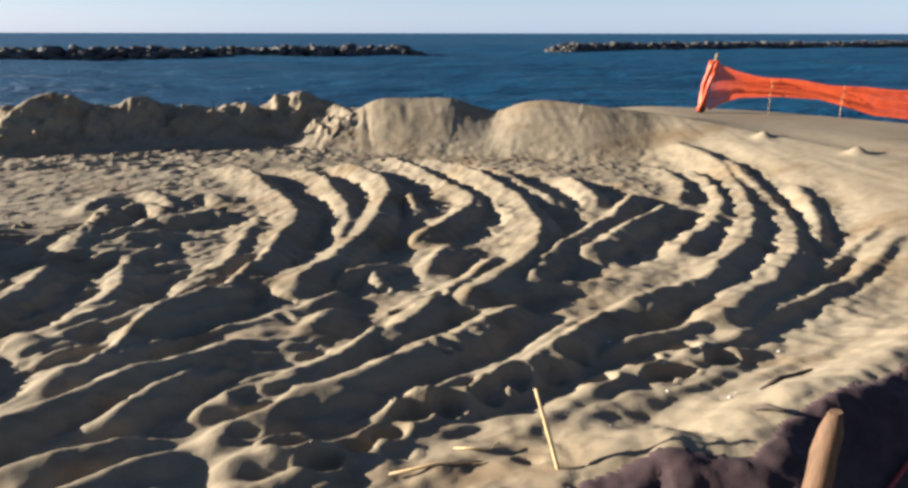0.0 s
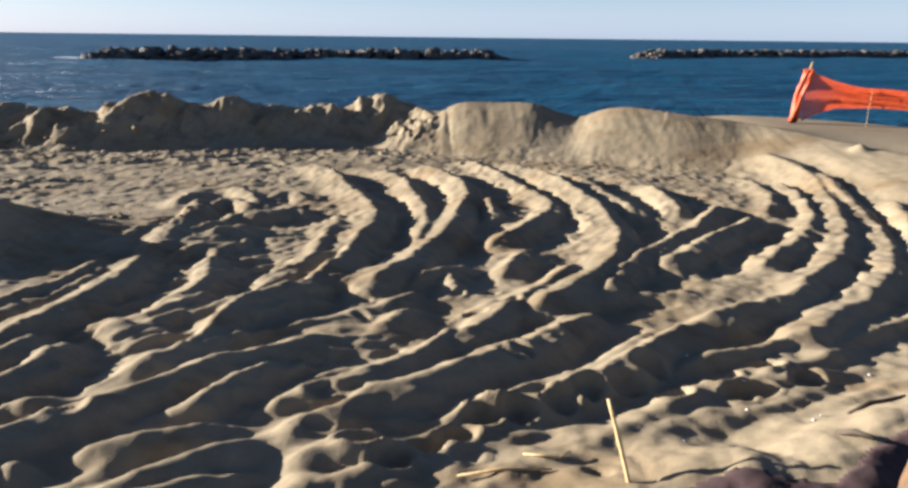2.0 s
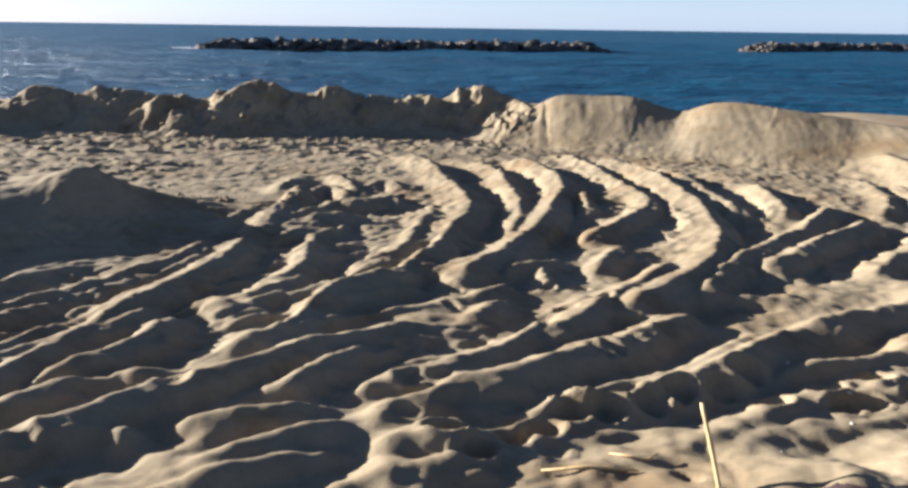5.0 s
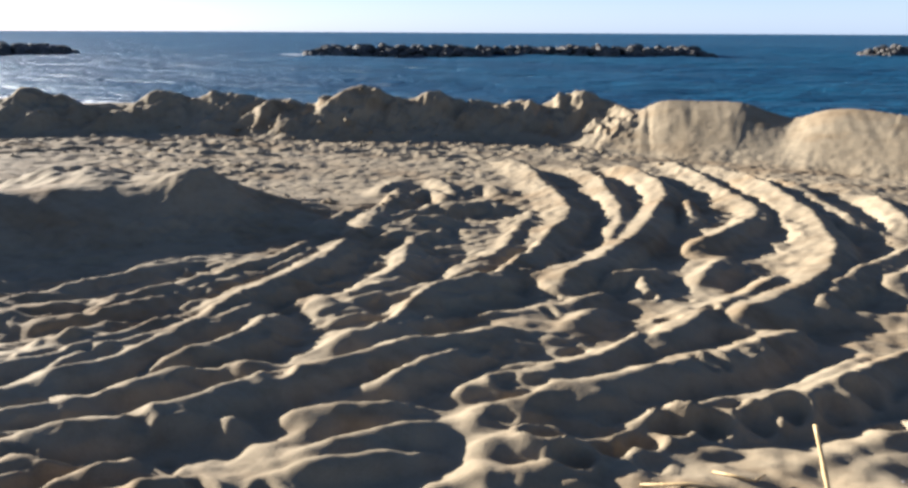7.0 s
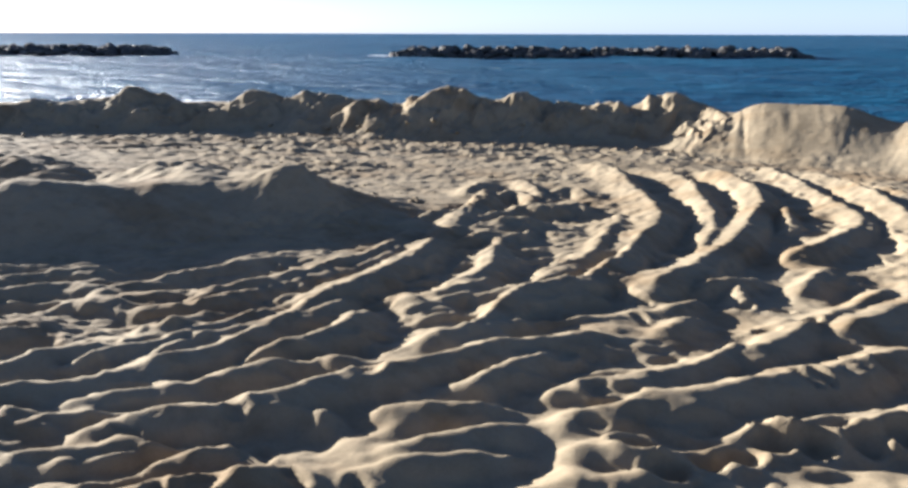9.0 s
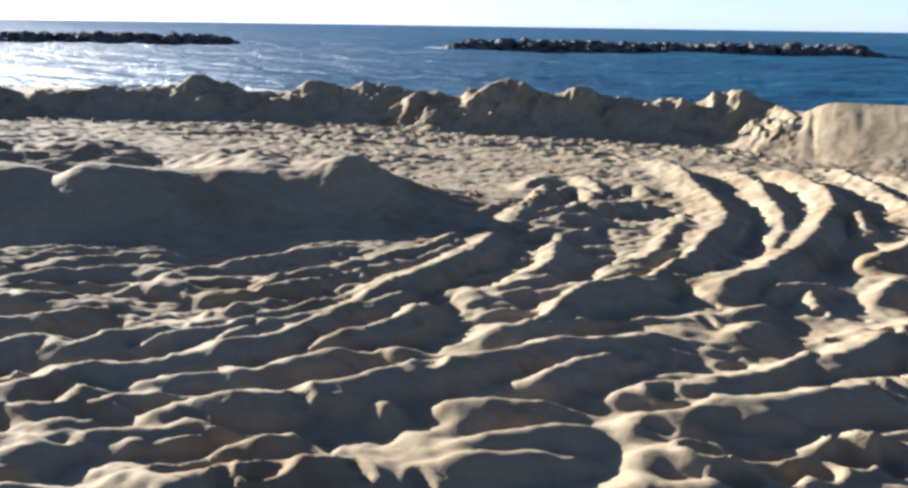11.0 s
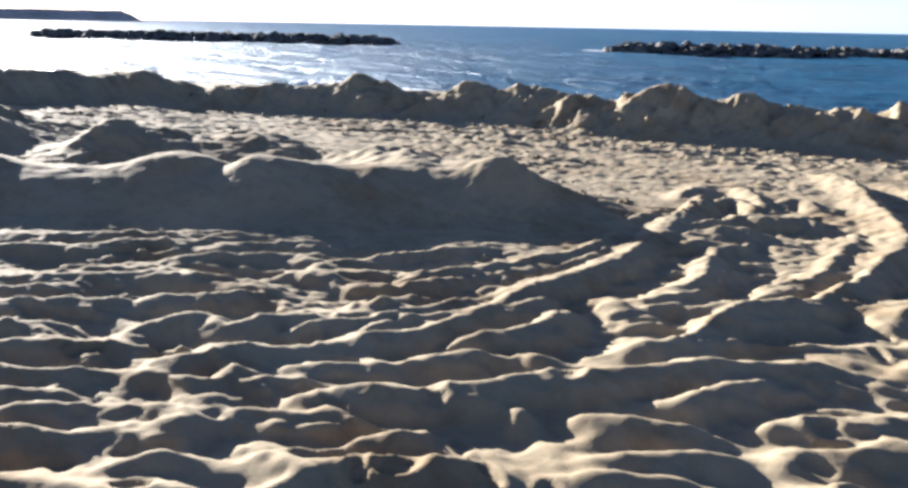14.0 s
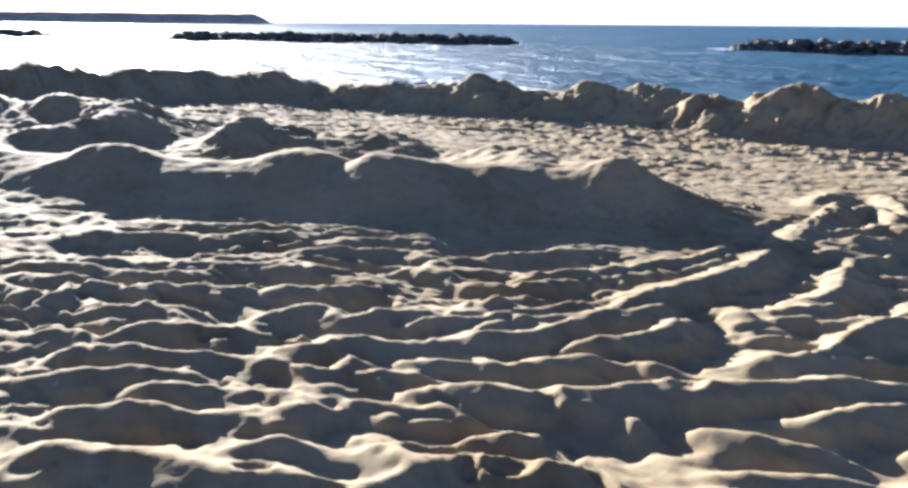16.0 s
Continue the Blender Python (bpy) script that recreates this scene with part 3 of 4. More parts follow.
ridge(0.08, 0.10, (-2.83, 3.13), (-2.61, 3.17), (-2.35, 3.17))
ridge(0.10, 0.14, (-2.73, 5.22), (-2.56, 5.40), (-2.40, 5.65), (-2.27, 5.92))
ridge(0.09, 0.16, (-2.93, 6.23), (-2.88, 6.51), (-2.71, 6.68))
ridge(0.09, 0.20, (-3.36, 8.51), (-3.28, 8.89), (-3.03, 9.07), (-2.77, 8.99))
ridge(0.10, 0.25, (-4.56, 7.21), (-4.36, 7.53), (-4.34, 8.25), (-4.61, 9.27), (-4.78, 10.34))
ridge(0.11, 0.20, (-3.74, 7.41), (-3.51, 7.74), (-3.16, 7.98), (-2.88, 8.10))
ridge(0.11, 0.25, (-3.80, 8.50), (-3.47, 8.64), (-3.14, 8.87), (-2.91, 9.40))
ridge(0.10, 0.25, (-3.67, 9.77), (-3.40, 10.13), (-2.90, 9.76))
ridge(0.04, 0.19, (1.66, 4.61), (1.89, 4.48), (2.37, 4.78), (2.91, 5.13), (3.62, 5.66))
ridge(0.05, 0.15, (1.12, 4.42), (1.54, 4.73), (1.94, 4.96), (2.38, 5.12))
ridge(0.04, 0.25, (3.33, 6.74), (3.95, 7.31), (4.83, 8.24))
ridge(0.04, 0.25, (2.24, 5.43), (2.90, 6.02), (3.63, 6.56), (4.82, 7.76))
ridge(0.12, 0.26, (-3.70, 6.38), (-3.77, 6.87), (-3.97, 7.81), (-4.17, 8.73), (-4.50, 9.61))
ridge(0.08, 0.20, (-4.11, 9.00), (-4.07, 9.64), (-3.50, 9.10), (-3.42, 9.60))
ridge(0.09, 0.20, (-3.97, 7.59), (-3.77, 8.15), (-3.51, 8.74), (-3.09, 9.18), (-2.78, 8.81))
ridge(0.08, 0.16, (-3.59, 6.66), (-3.46, 7.18), (-3.17, 7.39), (-2.72, 7.51))
ridge(0.09, 0.12, (-3.20, 5.15), (-2.95, 5.41), (-2.66, 5.75))
ridge(0.08, 0.18, (-3.49, 9.24), (-4.09, 10.22), (-4.51, 10.51))
ridge(0.07, 0.11, (-5.57, 4.80), (-5.24, 5.10), (-5.11, 5.44), (-4.87, 5.92))
ridge(0.08, 0.11, (-4.69, 4.21), (-4.69, 4.66), (-4.48, 5.04), (-4.35, 5.26))
ridge(0.07, 0.11, (-5.77, 3.54), (-5.53, 3.84), (-5.09, 4.22), (-4.95, 4.43))
ridge(0.08, 0.11, (-5.00, 3.43), (-4.52, 3.43), (-4.57, 3.70), (-4.52, 3.91))
ridge(0.07, 0.11, (-4.27, 4.71), (-4.30, 5.02), (-4.24, 5.24), (-4.03, 5.76), (-4.04, 6.64))

q = -0.616 * GX + 0.788 * GY
p = q / 0.40 + 0.9 * fbm(GX * 0.4, GY * 0.4, 3, 56) + 0.35 * perlin(GX * 1.6, GY * 1.6, 57)
p = p - np.floor(p)
saw = np.where(p < 0.74, p / 0.74, (1 - p) / 0.26) ** 1.1
saw *= 0.055 * np.clip(0.75 + 0.7 * fbm(GX * 0.9, GY * 0.9, 2, 58), 0, 1.2)
saw *= (1 - smooth(-9.0, -6.5, GX)) * (1 - smooth(6.6, 7.6, GY + 0.25 * GX + 1.5)) * (GX > -22)
net = np.abs(fbm((0.788 * GX + 0.616 * GY) * 0.75, q * 2.3, 3, 59, 0.45))
thin = 0.044 * np.clip(1 - 3.2 * net, 0, 1) ** 1.3 * np.clip(0.6 + 0.8 * perlin(GX * 0.7, GY * 0.7, 60), 0, 1)
thin *= (1 - smooth(-0.5, 1.2, GX)) * (1 - smooth(7.8, 9.0, GY)) * (GX > -22)
fine = np.abs(fbm((0.788 * GX + 0.616 * GY) * 2.1 + 7, q * 4.6, 3, 66, 0.5))
thin += 0.022 * np.clip(1 - 3.0 * fine, 0, 1) ** 1.3 * (1 - smooth(-3.2, -2.0, GX + 0.3 * (4 - GY))) * (1 - smooth(6.8, 8.0, GY)) * (GX > -16)
UP = np.maximum(UP, 0.8 * UP + thin)
turn, away = np.arctan2(GX + 4.0, GY - 9.3), np.hypot(GX + 4.0, GY - 9.3)
webs = np.abs(fbm(turn * 5.5, away * 1.5, 4, 63, 0.55))
webs = np.clip(1 - 3.0 * webs, 0, 1) ** 1.2 * np.clip(0.55 + 0.9 * perlin(GX * 0.8, GY * 0.8, 64), 0, 1)
webs *= smooth(-3.2, -2.2, GX) * (1 - smooth(3.6, 4.6, GX)) * smooth(6.2, 7.6, GY + 0.25 * np.abs(GX)) * (1 - smooth(12.6, 13.8, GY))
UP = UP * (1 + 0.05 * fbm(turn * 14, away * 3.0, 3, 65)) + 0.03 * webs * (1 - 0.5 * smooth(0.03, 0.1, UP))
churn = np.exp(-(((GX + 3.2) / 1.7) ** 2 + ((GY - 8.6) / 1.5) ** 2) ** 2)
UP = UP + churn * 0.05 * np.clip(0.55 - np.abs(fbm(GX * 1.9, GY * 1.5, 3, 62)), 0, 1)
UP = np.maximum(UP, saw * (1 - 0.6 * smooth(0.0, 0.08, CUT)))
UP, CUT = UP * smooth(-0.9, 0.2, GY), CUT * smooth(-0.9, 0.2, GY)
relax = UP.copy()                                # loose sand slumps a little at the crests
relax[1:-1] = 0.2 * UP[:-2] + 0.6 * UP[1:-1] + 0.2 * UP[2:]
UP = relax.copy()
UP[:, 1:-1] = 0.2 * relax[:, :-2] + 0.6 * relax[:, 1:-1] + 0.2 * relax[:, 2:]
Z += (UP - CUT * (1 - smooth(0.0, 0.05, UP))) * (0.2 + 0.8 * smooth(0.2, 1.2, d)) * AWAY


# the near bank with its shaded side towards the path
BANK = [(-0.60, 2.20, 0.00), (0.48, 3.16, 0.10), (0.67, 3.25, 0.14), (0.97, 3.37, 0.20), (1.08, 3.35, 0.23), (1.27, 3.32, 0.22), (1.40, 3.30, 0.22), (1.51, 3.37, 0.24), (1.68, 3.56, 0.26), (1.90, 3.74, 0.28), (2.22, 3.91, 0.30), (2.51, 4.06, 0.30), (3.90, 5.10, 0.30), (5.20, 5.50, 0.30)]
line = spline(BANK, 0.04)
win = window(BANK, 3.5)
bd, bk = lateral(GX[win] + 0.012 * fbm(GX[win] * 2, GY[win] * 2, 2, 71), GY[win], line)
bh = along(line, bk)
Z[win] = np.where(bd > 0, Z[win] * 0.2 + bh * (1 - 1.9 * smooth(0, 1.0, bd)), Z[win] * (1 - np.exp(-(bd / 0.75) ** 2)) + bh * np.exp(-(bd / 0.45) ** 2))
Z[win] += 0.012 * fbm(GX[win] * 5, GY[win] * 5, 4, 72) * np.exp(-(bd / 0.6) ** 2)

BANK_WIN, BANK_D = win, bd

# footprints on the near strip and along the ruts
for p in ((-0.54, 3.73, 20), (-0.38, 3.86, 27), (-0.23, 4.10, 34), (-0.03, 4.17, 41), (0.40, 4.49, 48), (0.66, 4.63, 20), (0.84, 4.89, 27), (1.32, 4.85, 34), (0.95, 4.53, 41), (1.37, 4.61, 48), (1.51, 4.68, 20), (1.65, 5.06, 27), (1.88, 4.88, 34), (0.23, 4.34, 41), (-0.69, 3.48, 48), (-0.88, 3.64, 20)):
    pit(p[0], p[1], 0.125, 0.10, p[2], 0.075)

rng = random.Random(4)
for _ in range(170):
    fx, fy = rng.uniform(-8.5, 2.2), rng.uniform(0.4, 6.6)
    if fx > min(0.9 * (fy - 1.8), 0.4) or fx + 9.0 < 1.2 * fy or math.hypot(fx, fy) < 2.2:
        continue
    pit(fx, fy, rng.uniform(0.09, 0.15), rng.uniform(0.055, 0.085), rng.uniform(-70, 70), rng.uniform(0.02, 0.045))

# small lumps and crumbled edges everywhere on the driven flat
near = (GX > -20) & (GX < 12) & (GY > -1) & (GY < 20)
zx, zy = GX[near], GY[near]
loose = 0.022 * fbm(zx * 1.6, zy * 2.2, 3, 81) + 0.013 * fbm(zx * 5, zy * 6, 3, 82) + 0.0035 * fbm(zx * 15, zy * 15, 2, 84)
stretch = zx * 0.5 - zy * 0.1, zy * 2.4 + zx * 0.3
leftish = 1 - smooth(-5.0, -1.5, zx + 0.35 * (zy - 5))
wavy = 0.015 * (0.6 - np.abs(fbm(stretch[0] * 1.1, stretch[1] * 0.8, 3, 83))) * leftish * (1 - smooth(7.0, 9.0, zy))
Z[near] += (loose + wavy) * FLAT[near] * (0.25 + 0.75 * AWAY[near])


def sheet(name, xs, ys, z, mat):
    nx, ny = len(xs), len(ys)
    x, y = np.meshgrid(xs, ys)
    co = np.stack([x, y, z], -1).reshape(-1, 3)
    a = (np.arange(ny - 1)[:, None] * nx + np.arange(nx - 1)[None]).ravel()
    quads = np.stack([a, a + 1, a + nx + 1, a + nx], 1)
    me = bpy.data.meshes.new(name)
    me.vertices.add(len(co))
    me.vertices.foreach_set("co", co.ravel().astype(np.float32))
    me.loops.add(quads.size)
    me.loops.foreach_set("vertex_index", quads.ravel().astype(np.int32))
    me.polygons.add(len(quads))
    me.polygons.foreach_set("loop_start", np.arange(0, quads.size, 4, dtype=np.int32))
    me.polygons.foreach_set("use_smooth", np.ones(len(quads), bool))
    me.update(calc_edges=True)
    me.materials.append(mat)
    return new(name, me)


ground = sheet("ground", XS, YS, np.maximum(Z, -4.0), SAND)
tagged(ground, "pale beige beach sand with deep curved wheel ruts, footprints and a bulldozed berm", "beach sand", kind="structure")


def ground_cover():
    """A dark sheet of shade netting that lies over the near side of the bank, edge rolled under."""
    gx, gy, gz = GX[BANK_WIN], GY[BANK_WIN], Z[BANK_WIN]
    edge = 0.04 + 0.015 * fbm(gx * 1.2, gy * 1.2, 2, 75)
    inside = (BANK_D > edge) & (gx > 0.35) & (gx < 4.6) & (gy > 2.1)
    lift = 0.006 + 0.014 * np.abs(fbm(gx * 7, gy * 7, 3, 76)) + 0.012 * smooth(0.03, 0.12, BANK_D)
    ids = -np.ones(gx.shape, int)
    ids[inside] = np.arange(inside.sum())
    co = np.stack([gx, gy, gz + lift], -1)[inside]
    q = np.stack([ids[:-1, :-1], ids[:-1, 1:], ids[1:, 1:], ids[1:, :-1]], -1).reshape(-1, 4)
    q = q[(q >= 0).all(1)]
    me = bpy.data.meshes.new("ground_cover")
    me.from_pydata(co.tolist(), [], q.tolist())
    me.polygons.foreach_set("use_smooth", np.ones(len(q), bool))
    me.materials.append(COVER_AND_FOOT_SHADE)
    ob = new("ground_cover", me)
    thick = ob.modifiers.new("thickness", "SOLIDIFY")
    thick.thickness, thick.offset = 0.008, -1
    return tagged(ob, "dark maroon fabric cover draped over the near sand bank", "ground cover")


COVER_SHEET = ground_cover()


def height_at(x, y):
    i, j = np.searchsorted(XS, x), np.searchsorted(YS, y)
    return float(Z[j, i])


def rubble(name, stones, mat, fine, seed):
    """One mesh of many rough stones: each a place, three half-sizes and a turn about the upright."""
    bm = bmesh.new()
    bmesh.ops.create_icosphere(bm, subdivisions=fine, radius=1.0)
    unit = np.array([v.co[:] for v in bm.verts])
    tris = np.array([[v.index for v in f.verts] for f in bm.faces])
    bm.free()
    rs = np.random.RandomState(seed)
    place, half, turn = (np.array([q[i] for q in stones]) for i in range(3))
    n = len(stones)
    base = unit[None] * (1 + rs.uniform(-0.16, 0.12, (n, len(unit), 1)))
    tilt = rs.uniform(-0.5, 0.5, (n, 1))
    base = np.stack([base[..., 0] * np.cos(tilt) - base[..., 2] * np.sin(tilt), base[..., 1], base[..., 0] * np.sin(tilt) + base[..., 2] * np.cos(tilt)], -1)
    co = base * half[:, None]
    c, sn = np.cos(turn)[:, None], np.sin(turn)[:, None]
    co = np.stack([co[..., 0] * c - co[..., 1] * sn, co[..., 0] * sn + co[..., 1] * c, co[..., 2]], -1) + place[:, None]
    faces = (tris[None] + np.arange(n)[:, None, None] * len(unit)).reshape(-1, 3)
    me = bpy.data.meshes.new(name)
    me.from_pydata(co.reshape(-1, 3).tolist(), [], faces.tolist())
    me.materials.append(mat)
    return new(name, me)


def clods():
    """Crumbs of damp sand, strewn where the berm and the mound were pushed up."""
    r = random.Random(12)
    stones = []
    for _ in range(9000):
        x, y = r.uniform(-19, 4.5), r.uniform(2.8, 15.2)
        i, j = np.searchsorted(XS, x), np.searchsorted(YS, y)
        dd = d[j, i]
        want = 0.9 * math.exp(-((dd - 1.6) / 0.7) ** 2) * (0.6 if x < -1.8 else 0.0) + 0.1 * math.exp(-((dd - 3.4) / 1.4) ** 2) * (x < 0) + 0.25 * (0 < dd < 1) * (x < -2.2)
        want += 0.5 * math.exp(-((x + 5.2) ** 2 + (y - 8.6) ** 2) / 0.8) + 0.001
        if r.random() > want or dd < -0.2:
            continue
        size = 0.016 + 0.06 * r.random() ** 4
        stones.append(((x, y, Z[j, i] + 0.1 * size), [size * r.uniform(0.8, 1.5), size * r.uniform(0.7, 1.2), size * r.uniform(0.5, 0.8)], r.uniform(0, 6.28)))
    return tagged(rubble("clod_rubble", stones, SAND, 1, 3), "crumbled clods of damp sand strewn along the berm", "sand clods", kind="stuff")


clods()


# ---- the sea ----
SEA = -0.8
sx = np.array(steps((-4200, -260, 400, 20), (-260, -160, 4, 1.2), (-160, 80, 0.9, 0.9), (80, 160, 1.2, 6), (160, 4200, 20, 400)))
sy = np.array(steps((-300, -20, 40, 4), (-20, 18, 2, 0.5), (18, 70, 0.33, 0.4), (70, 220, 0.4, 2.0), (220, 4400, 5, 400)))
wxg, wyg = np.meshgrid(sx, sy)
calm = 1 - smooth(150, 260, np.hypot(wxg, wyg))
swell = 0.28 * perlin(wxg * 0.035, wyg * 0.14 + wxg * 0.03, 91) + 0.22 * perlin(wxg * 0.10, wyg * 0.36 + wxg * 0.05, 92) + 0.08 * perlin(wxg * 0.3, wyg * 0.9, 93)
water = sheet("water", sx, sy, SEA + swell * calm, WATER)
tagged(water, "calm deep blue sea with small ripples under a low sun", "sea", kind="structure")


# ---- breakwaters ----
def breakwater(az0, d0, az1, d1, top, seed, label):
    """A rubble mound in the sea from one bearing and distance to another."""
    r = random.Random(seed)
    a = Vector((-math.sin(radians(az0)) * d0, math.cos(radians(az0)) * d0, 0))
    b = Vector((-math.sin(radians(az1)) * d1, math.cos(radians(az1)) * d1, 0))
    length = (b - a).length
    along_line = (b - a) / length
    side = Vector((-along_line.y, along_line.x, 0))
    stones = []
    for _ in range(int(length * 11)):
        t, w = r.uniform(0, length), r.uniform(-2.4, 2.4)
        endfall = min(1.0, 0.35 + min(t, length - t) / 4.0)
        z = SEA + (top - SEA) * endfall * (1 - (abs(w) / 2.9) ** 1.5) - 0.40 + r.uniform(-0.2, 0.14)
        size = r.uniform(0.4, 0.85)
        stones.append((a + along_line * t + side * w + Vector((0, 0, z)), [size * r.uniform(0.8, 1.3), size * r.uniform(0.7, 1.1), size * r.uniform(0.55, 0.85)], r.uniform(0, 6.28)))
    ob = rubble("breakwater", stones, ROCK, 2, seed)
    return tagged(ob, label, "breakwater", "breakwaters off the beach", "stuff")


breakwater(31.6, 101, 2.7, 109, 0.50, 1, "long low breakwater of dark piled boulders in the sea")
breakwater(-7.0, 133, -33.0, 225, 0.50, 2, "distant low breakwater of dark boulders, running seaward")
breakwater(70.8, 140, 46.6, 114, 0.5, 3, "low breakwater of dark boulders in glittering water")
breakwater(92.0, 175, 78.3, 165, 0.5, 4, "far low breakwater of dark boulders in glittering water")


FOAM = plain("sea_foam", (0.82, 0.85, 0.86), 0.6, 0.15, 3.0, None, 0.05)


def foam(az, dist, length, width, seed):
    """A low strip of broken white water."""
    r = random.Random(seed)
    c = Vector((-math.sin(radians(az)) * dist, math.cos(radians(az)) * dist, SEA))
    stones = []
    for _ in range(90):
        t, w = r.gauss(0, 0.28) * length, r.gauss(0, 0.3) * width
        sz = r.uniform(0.12, 0.4)
        stones.append((c + Vector((t, w, 0.10)), [sz * 2.2, sz, 0.10 + 0.08 * r.random()], r.uniform(-0.3, 0.3)))
    return tagged(rubble("foam", stones, FOAM, 1, seed), "white foam of a small breaking wave on the sea", "sea foam", kind="stuff")


foam(32.5, 100, 2.2, 1.5, 21)
foam(49.0, 36, 8.0, 0.8, 22)


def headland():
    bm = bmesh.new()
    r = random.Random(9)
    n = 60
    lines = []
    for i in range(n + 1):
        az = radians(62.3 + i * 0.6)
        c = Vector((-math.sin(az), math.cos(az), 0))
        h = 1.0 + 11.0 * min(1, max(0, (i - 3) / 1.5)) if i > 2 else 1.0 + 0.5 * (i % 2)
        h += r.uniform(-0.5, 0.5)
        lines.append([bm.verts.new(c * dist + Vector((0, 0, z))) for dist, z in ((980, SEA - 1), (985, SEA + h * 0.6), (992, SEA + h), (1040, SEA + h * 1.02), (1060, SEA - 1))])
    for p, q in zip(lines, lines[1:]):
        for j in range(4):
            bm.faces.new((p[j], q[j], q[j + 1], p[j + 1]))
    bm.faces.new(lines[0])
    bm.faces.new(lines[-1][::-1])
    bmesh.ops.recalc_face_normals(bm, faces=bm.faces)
    return tagged(part("backdrop", bm, HAZED_HEADLAND), "low headland on the horizon, its haze put into the pale rock colour", "headland", kind="structure")


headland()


# ---- things on the sand ----
def rod(bm, path, radii, sides=8):
    """A tube through the points of path with a radius at each."""
    rings = []
    for i, p in enumerate(path):
        p = Vector(p)
        t = (Vector(path[min(i + 1, len(path) - 1)]) - Vector(path[max(i - 1, 0)])).normalized()
        q = t.to_track_quat("Z", "Y").to_matrix()
        rings.append([bm.verts.new(p + q @ Vector((math.cos(2 * math.pi * k / sides), math.sin(2 * math.pi * k / sides), 0)) * radii[i]) for k in range(sides)])
    for a, b in zip(rings, rings[1:]):
        for k in range(sides):
            bm.faces.new((a[k], a[(k + 1) % sides], b[(k + 1) % sides], b[k])).smooth = True
    bm.faces.new(rings[0][::-1])
    bm.faces.new(rings[-1])


def bamboo_cane():
    bm = bmesh.new()
    a, b = Vector((0.60, 3.10, -0.25)), Vector((0.415, 3.50, 0.46))
    path, radii = [], []
    for i in range(17):
        t = i / 16
        bow = 0.012 * math.sin(math.pi * t)
        path.append(a.lerp(b, t) + Vector((bow, 0, 0)))
        radii.append(0.0125 - 0.003 * t + (0.003 if i % 5 == 2 else 0))
    rod(bm, path, radii, 10)
    return tagged(part("bamboo_cane", bm, CANE), "thin dry tan cane stuck leaning in the sand", "cane")


def wooden_post():
    bm = bmesh.new()
    r = random.Random(5)
    base, top = Vector((1.33, 2.60, -0.5)), Vector((1.515, 2.71, 0.755))
    path, radii = [], []
    for i in range(15):
        t = i / 14
        path.append(base.lerp(top, t) + Vector((r.uniform(-0.004, 0.004), r.uniform(-0.004, 0.004), 0)))
        radii.append(0.066 - 0.018 * t + (0.006 if i == 7 else 0) + r.uniform(-0.003, 0.003) - (0.02 if i == 14 else 0))
    rod(bm, path, radii, 14)
    for v in bm.verts:
        if v.co.z > 0.72:
            v.co.z += 0.25 * (v.co.x - top.x)
    return tagged(part("wooden_post", bm, WOOD), "round weathered brown wooden post with a split top", "post")


def driftwood(points, radius, label, mat=None):
    bm = bmesh.new()
    path = [(x, y, height_at(x, y) + radius * 0.6 + up) for x, y, up in points]
    rod(bm, path, [radius * (0.6 if i in (0, len(path) - 1) else 1.0) for i in range(len(path))], 7)
    return tagged(part("stick", bm, mat or DRIFT), label, "stick", "sticks on the sand")


def cover_cord():
    """The red cord along the hem of the dark cover."""
    bm = bmesh.new()
    path = [(x, y, height_at(x, y) + 0.045) for x, y in ((1.75, 2.95), (1.95, 3.10), (2.12, 3.24), (2.32, 3.42), (2.55, 3.58), (2.8, 3.70))]
    rod(bm, path, [0.011] * len(path), 8)
    part("cord", bm, CORD, COVER_SHEET, "dark red cord along the cover")


CORD = plain("red_cord", (0.42, 0.03, 0.03), 0.6, 0.4, 40.0)
cover_cord()
bamboo_cane()
wooden_post()
driftwood([(1.88, 4.22, 0), (2.03, 4.31, 0), (2.13, 4.36, 0.01), (2.3, 4.46, 0.0)], 0.016, "dark brown crooked driftwood stick lying on sand")
driftwood([(1.62, 3.70, 0), (1.68, 3.66, 0.02), (1.74, 3.58, 0.02)], 0.018, "short dark driftwood stick on the sand bank")
driftwood([(-0.33, 3.40, 0), (-0.1, 3.46, 0), (0.15, 3.50, 0.0)], 0.010, "pale dry reed lying on sand", CANE)
driftwood([(0.0, 3.66, 0), (0.1, 3.60, 0.01), (0.2, 3.62, 0), (0.25, 3.68, 0.02)], 0.007, "thin bleached twig on the sand", CANE)


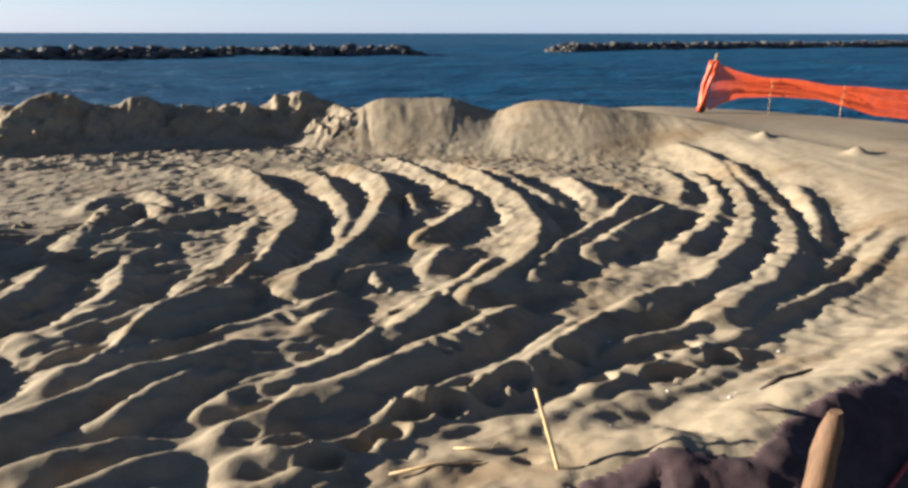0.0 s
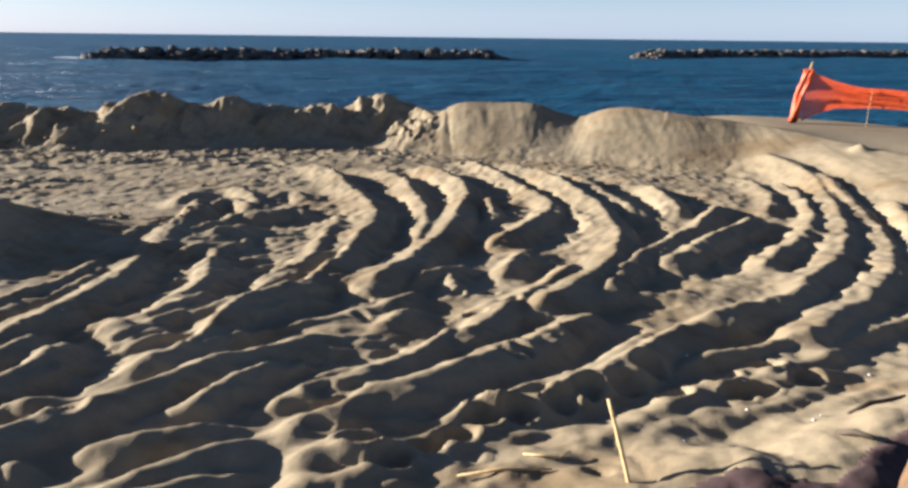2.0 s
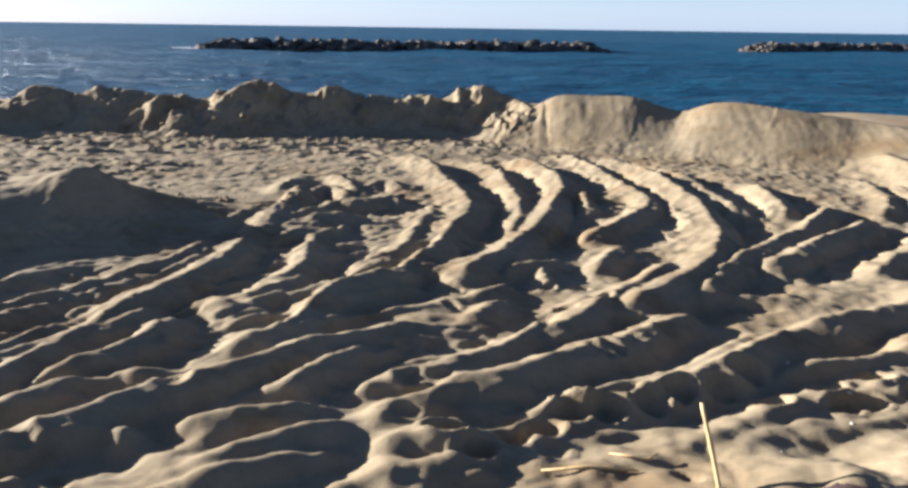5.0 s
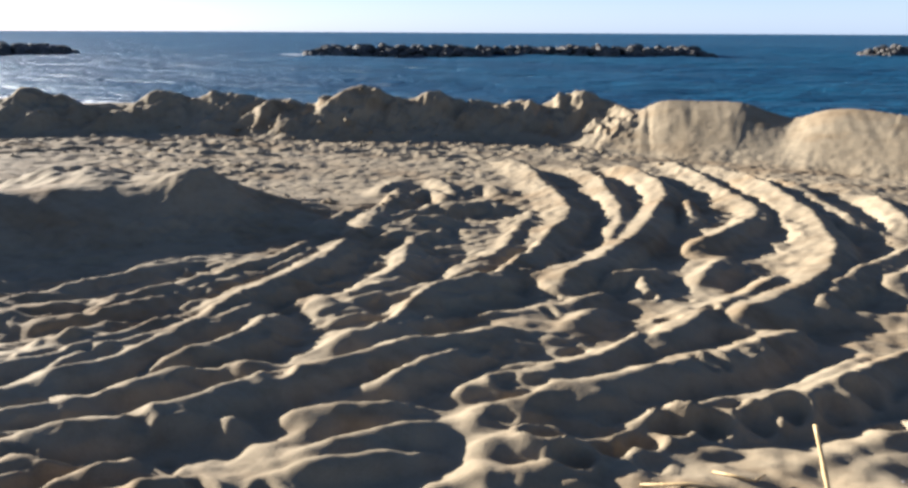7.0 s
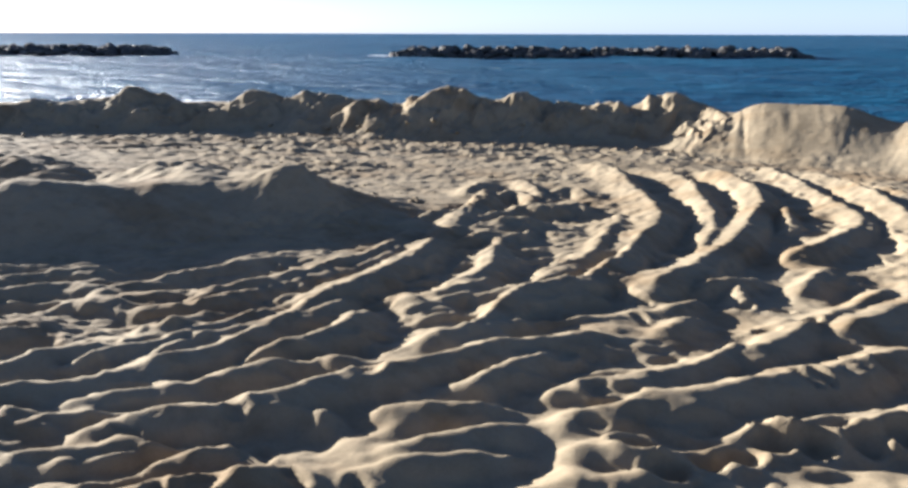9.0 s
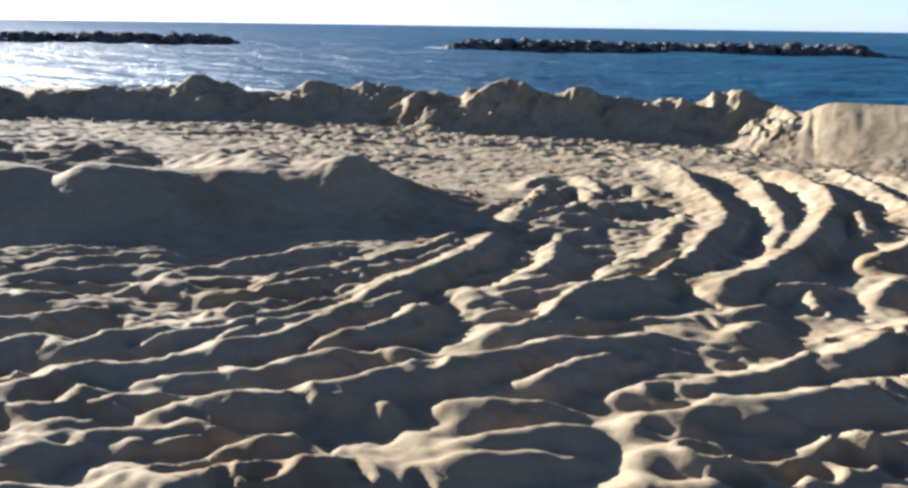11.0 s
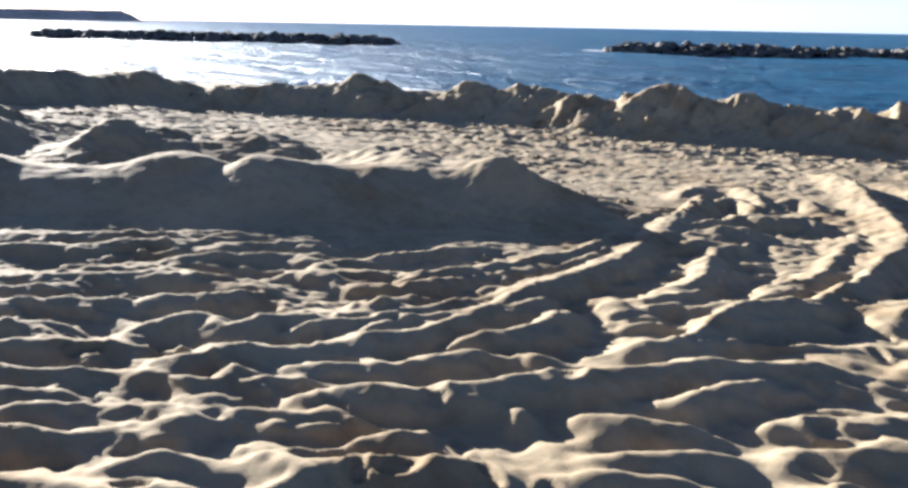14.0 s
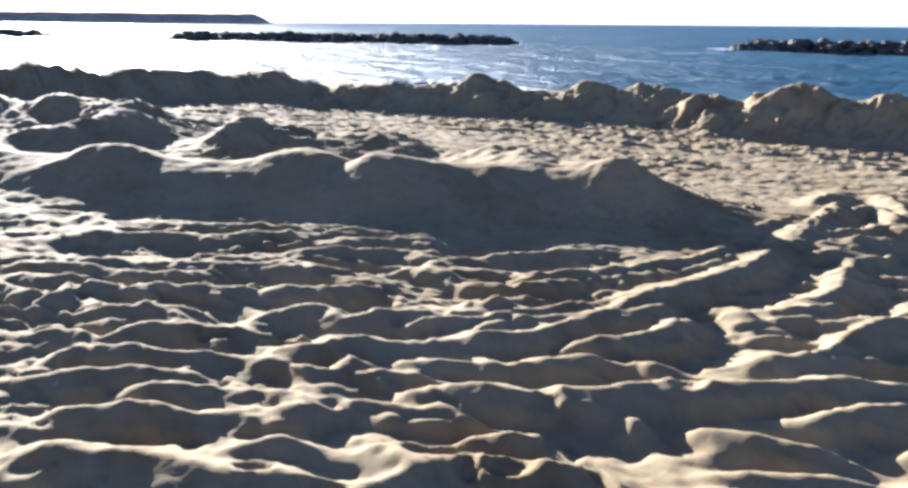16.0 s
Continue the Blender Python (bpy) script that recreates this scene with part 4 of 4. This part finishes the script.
def safety_fence():
    """Orange plastic net, bunched round its end post and sagging to the next ones."""
    fence = new("safety_fence")
    fence.location = (5.46, 17.0, height_at(5.46, 17.0))
    r = random.Random(8)
    z0 = fence.location.z

    def post(x, y, h, lean, rad=0.02):
        bm = bmesh.new()
        zz = height_at(fence.location.x + x, fence.location.y + y) - z0
        rod(bm, [(x, y, zz - 0.2), (x + lean * 0.5, y, zz + h * 0.5), (x + lean, y, zz + h)], [rad] * 3, 8)
        part("post", bm, CANE, fence, "thin pale metal and cane post")

    post(0.0, 0.0, 1.28, 0.28)
    for i in range(1, 5):
        post(1.35 * i, -0.42 * i, 0.86 - 0.09 * i, 0.03, 0.005)
    # bunched net round the end post
    bm = bmesh.new()
    for j in range(9):
        off = r.uniform(0, 6.28)
        path = []
        for i in range(9):
            t = i / 8
            wob = 0.05 + 0.035 * math.sin(5 * t + j)
            path.append((0.24 * t + wob * math.cos(off + 2 * t), wob * math.sin(off + 2 * t), 0.04 + 1.08 * t))
        rod(bm, path, [0.032 + 0.012 * math.sin(7 * i + j) for i in range(9)], 6)
    part("bunched_net", bm, NET, fence, "bright orange plastic net bunched round the post")
    # added collar: the shade on the net's foot as dark maroon colour
    bm = bmesh.new()
    rod(bm, [(-0.01, 0, -0.05), (0, 0, 0.05), (0.02, 0, 0.14)], [0.10, 0.10, 0.075], 10)
    part("base", bm, COVER_AND_FOOT_SHADE, fence, "foot of the bunched net, its shade put in as a dark maroon collar")
    # the hanging net: real mesh of strands
    bm = bmesh.new()
    nu, nv = 150, 16
    grid = []
    for i in range(nu + 1):
        u = i / nu * 6.2
        x, y = 0.2 + u * 0.953, -u * 0.30
        ground_z = height_at(fence.location.x + x, fence.location.y + y) - z0
        top = float(np.interp(u, (0, 0.15, 0.5, 1, 2.2, 3.3, 4, 6.2), (1.08, 1.0, 0.87, 0.79, 0.66, 0.56, 0.57, 0.5)))
        low = float(np.interp(u, (0, 0.2, 0.6, 1.4, 2.2, 2.7, 3.3, 4, 6.2), (0.06, 0.2, 0.36, 0.40, 0.37, 0.24, 0.06, 0.0, 0.0)))
        low = max(low, ground_z + 0.01)
        top += 0.02 * math.sin(4.5 * u)
        col = []
        for j in range(nv + 1):
            v = j / nv
            fold = 0.07 * math.sin(9 * v + 1.5 * u) * math.sin(math.pi * v) + 0.002 * r.uniform(-1, 1)
            col.append(bm.verts.new((x, y + fold, low + (top - low) * v)))
        grid.append(col)
    bm2 = bmesh.new()

    def strand(p, q, w, up):
        n = Vector((0.3, 0.95, 0)) * 0.0025
        s = up * w
        vs = [bm2.verts.new(c) for c in (p - s - n, q - s - n, q + s - n, p + s - n, p - s + n, q - s + n, q + s + n, p + s + n)]
        for f in ((0, 1, 2, 3), (7, 6, 5, 4), (0, 4, 5, 1), (3, 2, 6, 7)):
            bm2.faces.new([vs[k] for k in f])

    for i in range(nu + 1):
        for j in range(nv + 1):
            p = grid[i][j].co
            if i < nu:
                strand(p, grid[i + 1][j].co, 0.014 if j not in (0, nv) else 0.022, Vector((0, 0, 1)))
            if j < nv:
                strand(p, grid[i][j + 1].co, 0.007, Vector((0.95, -0.3, 0)))
    bm.free()
    part("net", bm2, NET, fence, "sagging bright orange plastic mesh")
    return tagged(fence, "sagging orange plastic safety net on thin posts above the berm", "safety fence")


safety_fence()


def shell(x, y, size, turn):
    """A broken bivalve shell, hollow side down."""
    bm = bmesh.new()
    rings = []
    for i in range(5):
        a = i / 4 * math.pi / 2
        rings.append([bm.verts.new((size * math.sin(a) * math.cos(b) * 1.25, size * math.sin(a) * math.sin(b) + size * 0.2 * math.sin(a), size * 0.55 * math.cos(a)))
                      for b in (2 * math.pi * k / 12 for k in range(12))])
    for p, q in zip(rings[1:], rings[2:]):
        for k in range(12):
            bm.faces.new((p[k], q[k], q[(k + 1) % 12], p[(k + 1) % 12])).smooth = True
    bm.faces.new(rings[1])
    for v in rings[0]:
        bm.verts.remove(v)
    ob = part("shell", bm, SHELL)
    ob.matrix_world = pose(x, y, height_at(x, y) - 0.1 * size, 12, 0, turn)
    return tagged(ob, "small bleached white shell fragment on the sand", "shell", "shell fragments on the sand")


SHELL = plain("shell_white", (0.75, 0.70, 0.62), 0.5, 0.25, 60.0, None, 0.001)
for x, y, size, turn in ((1.66, 4.12, 0.012, 20), (1.75, 4.25, 0.012, 80), (1.43, 4.75, 0.014, 140), (1.15, 5.2, 0.012, 10), (2.35, 5.05, 0.014, 200),
                         (0.9, 3.9, 0.012, 60), (1.35, 4.35, 0.010, 300)):
    shell(x, y, size, turn)
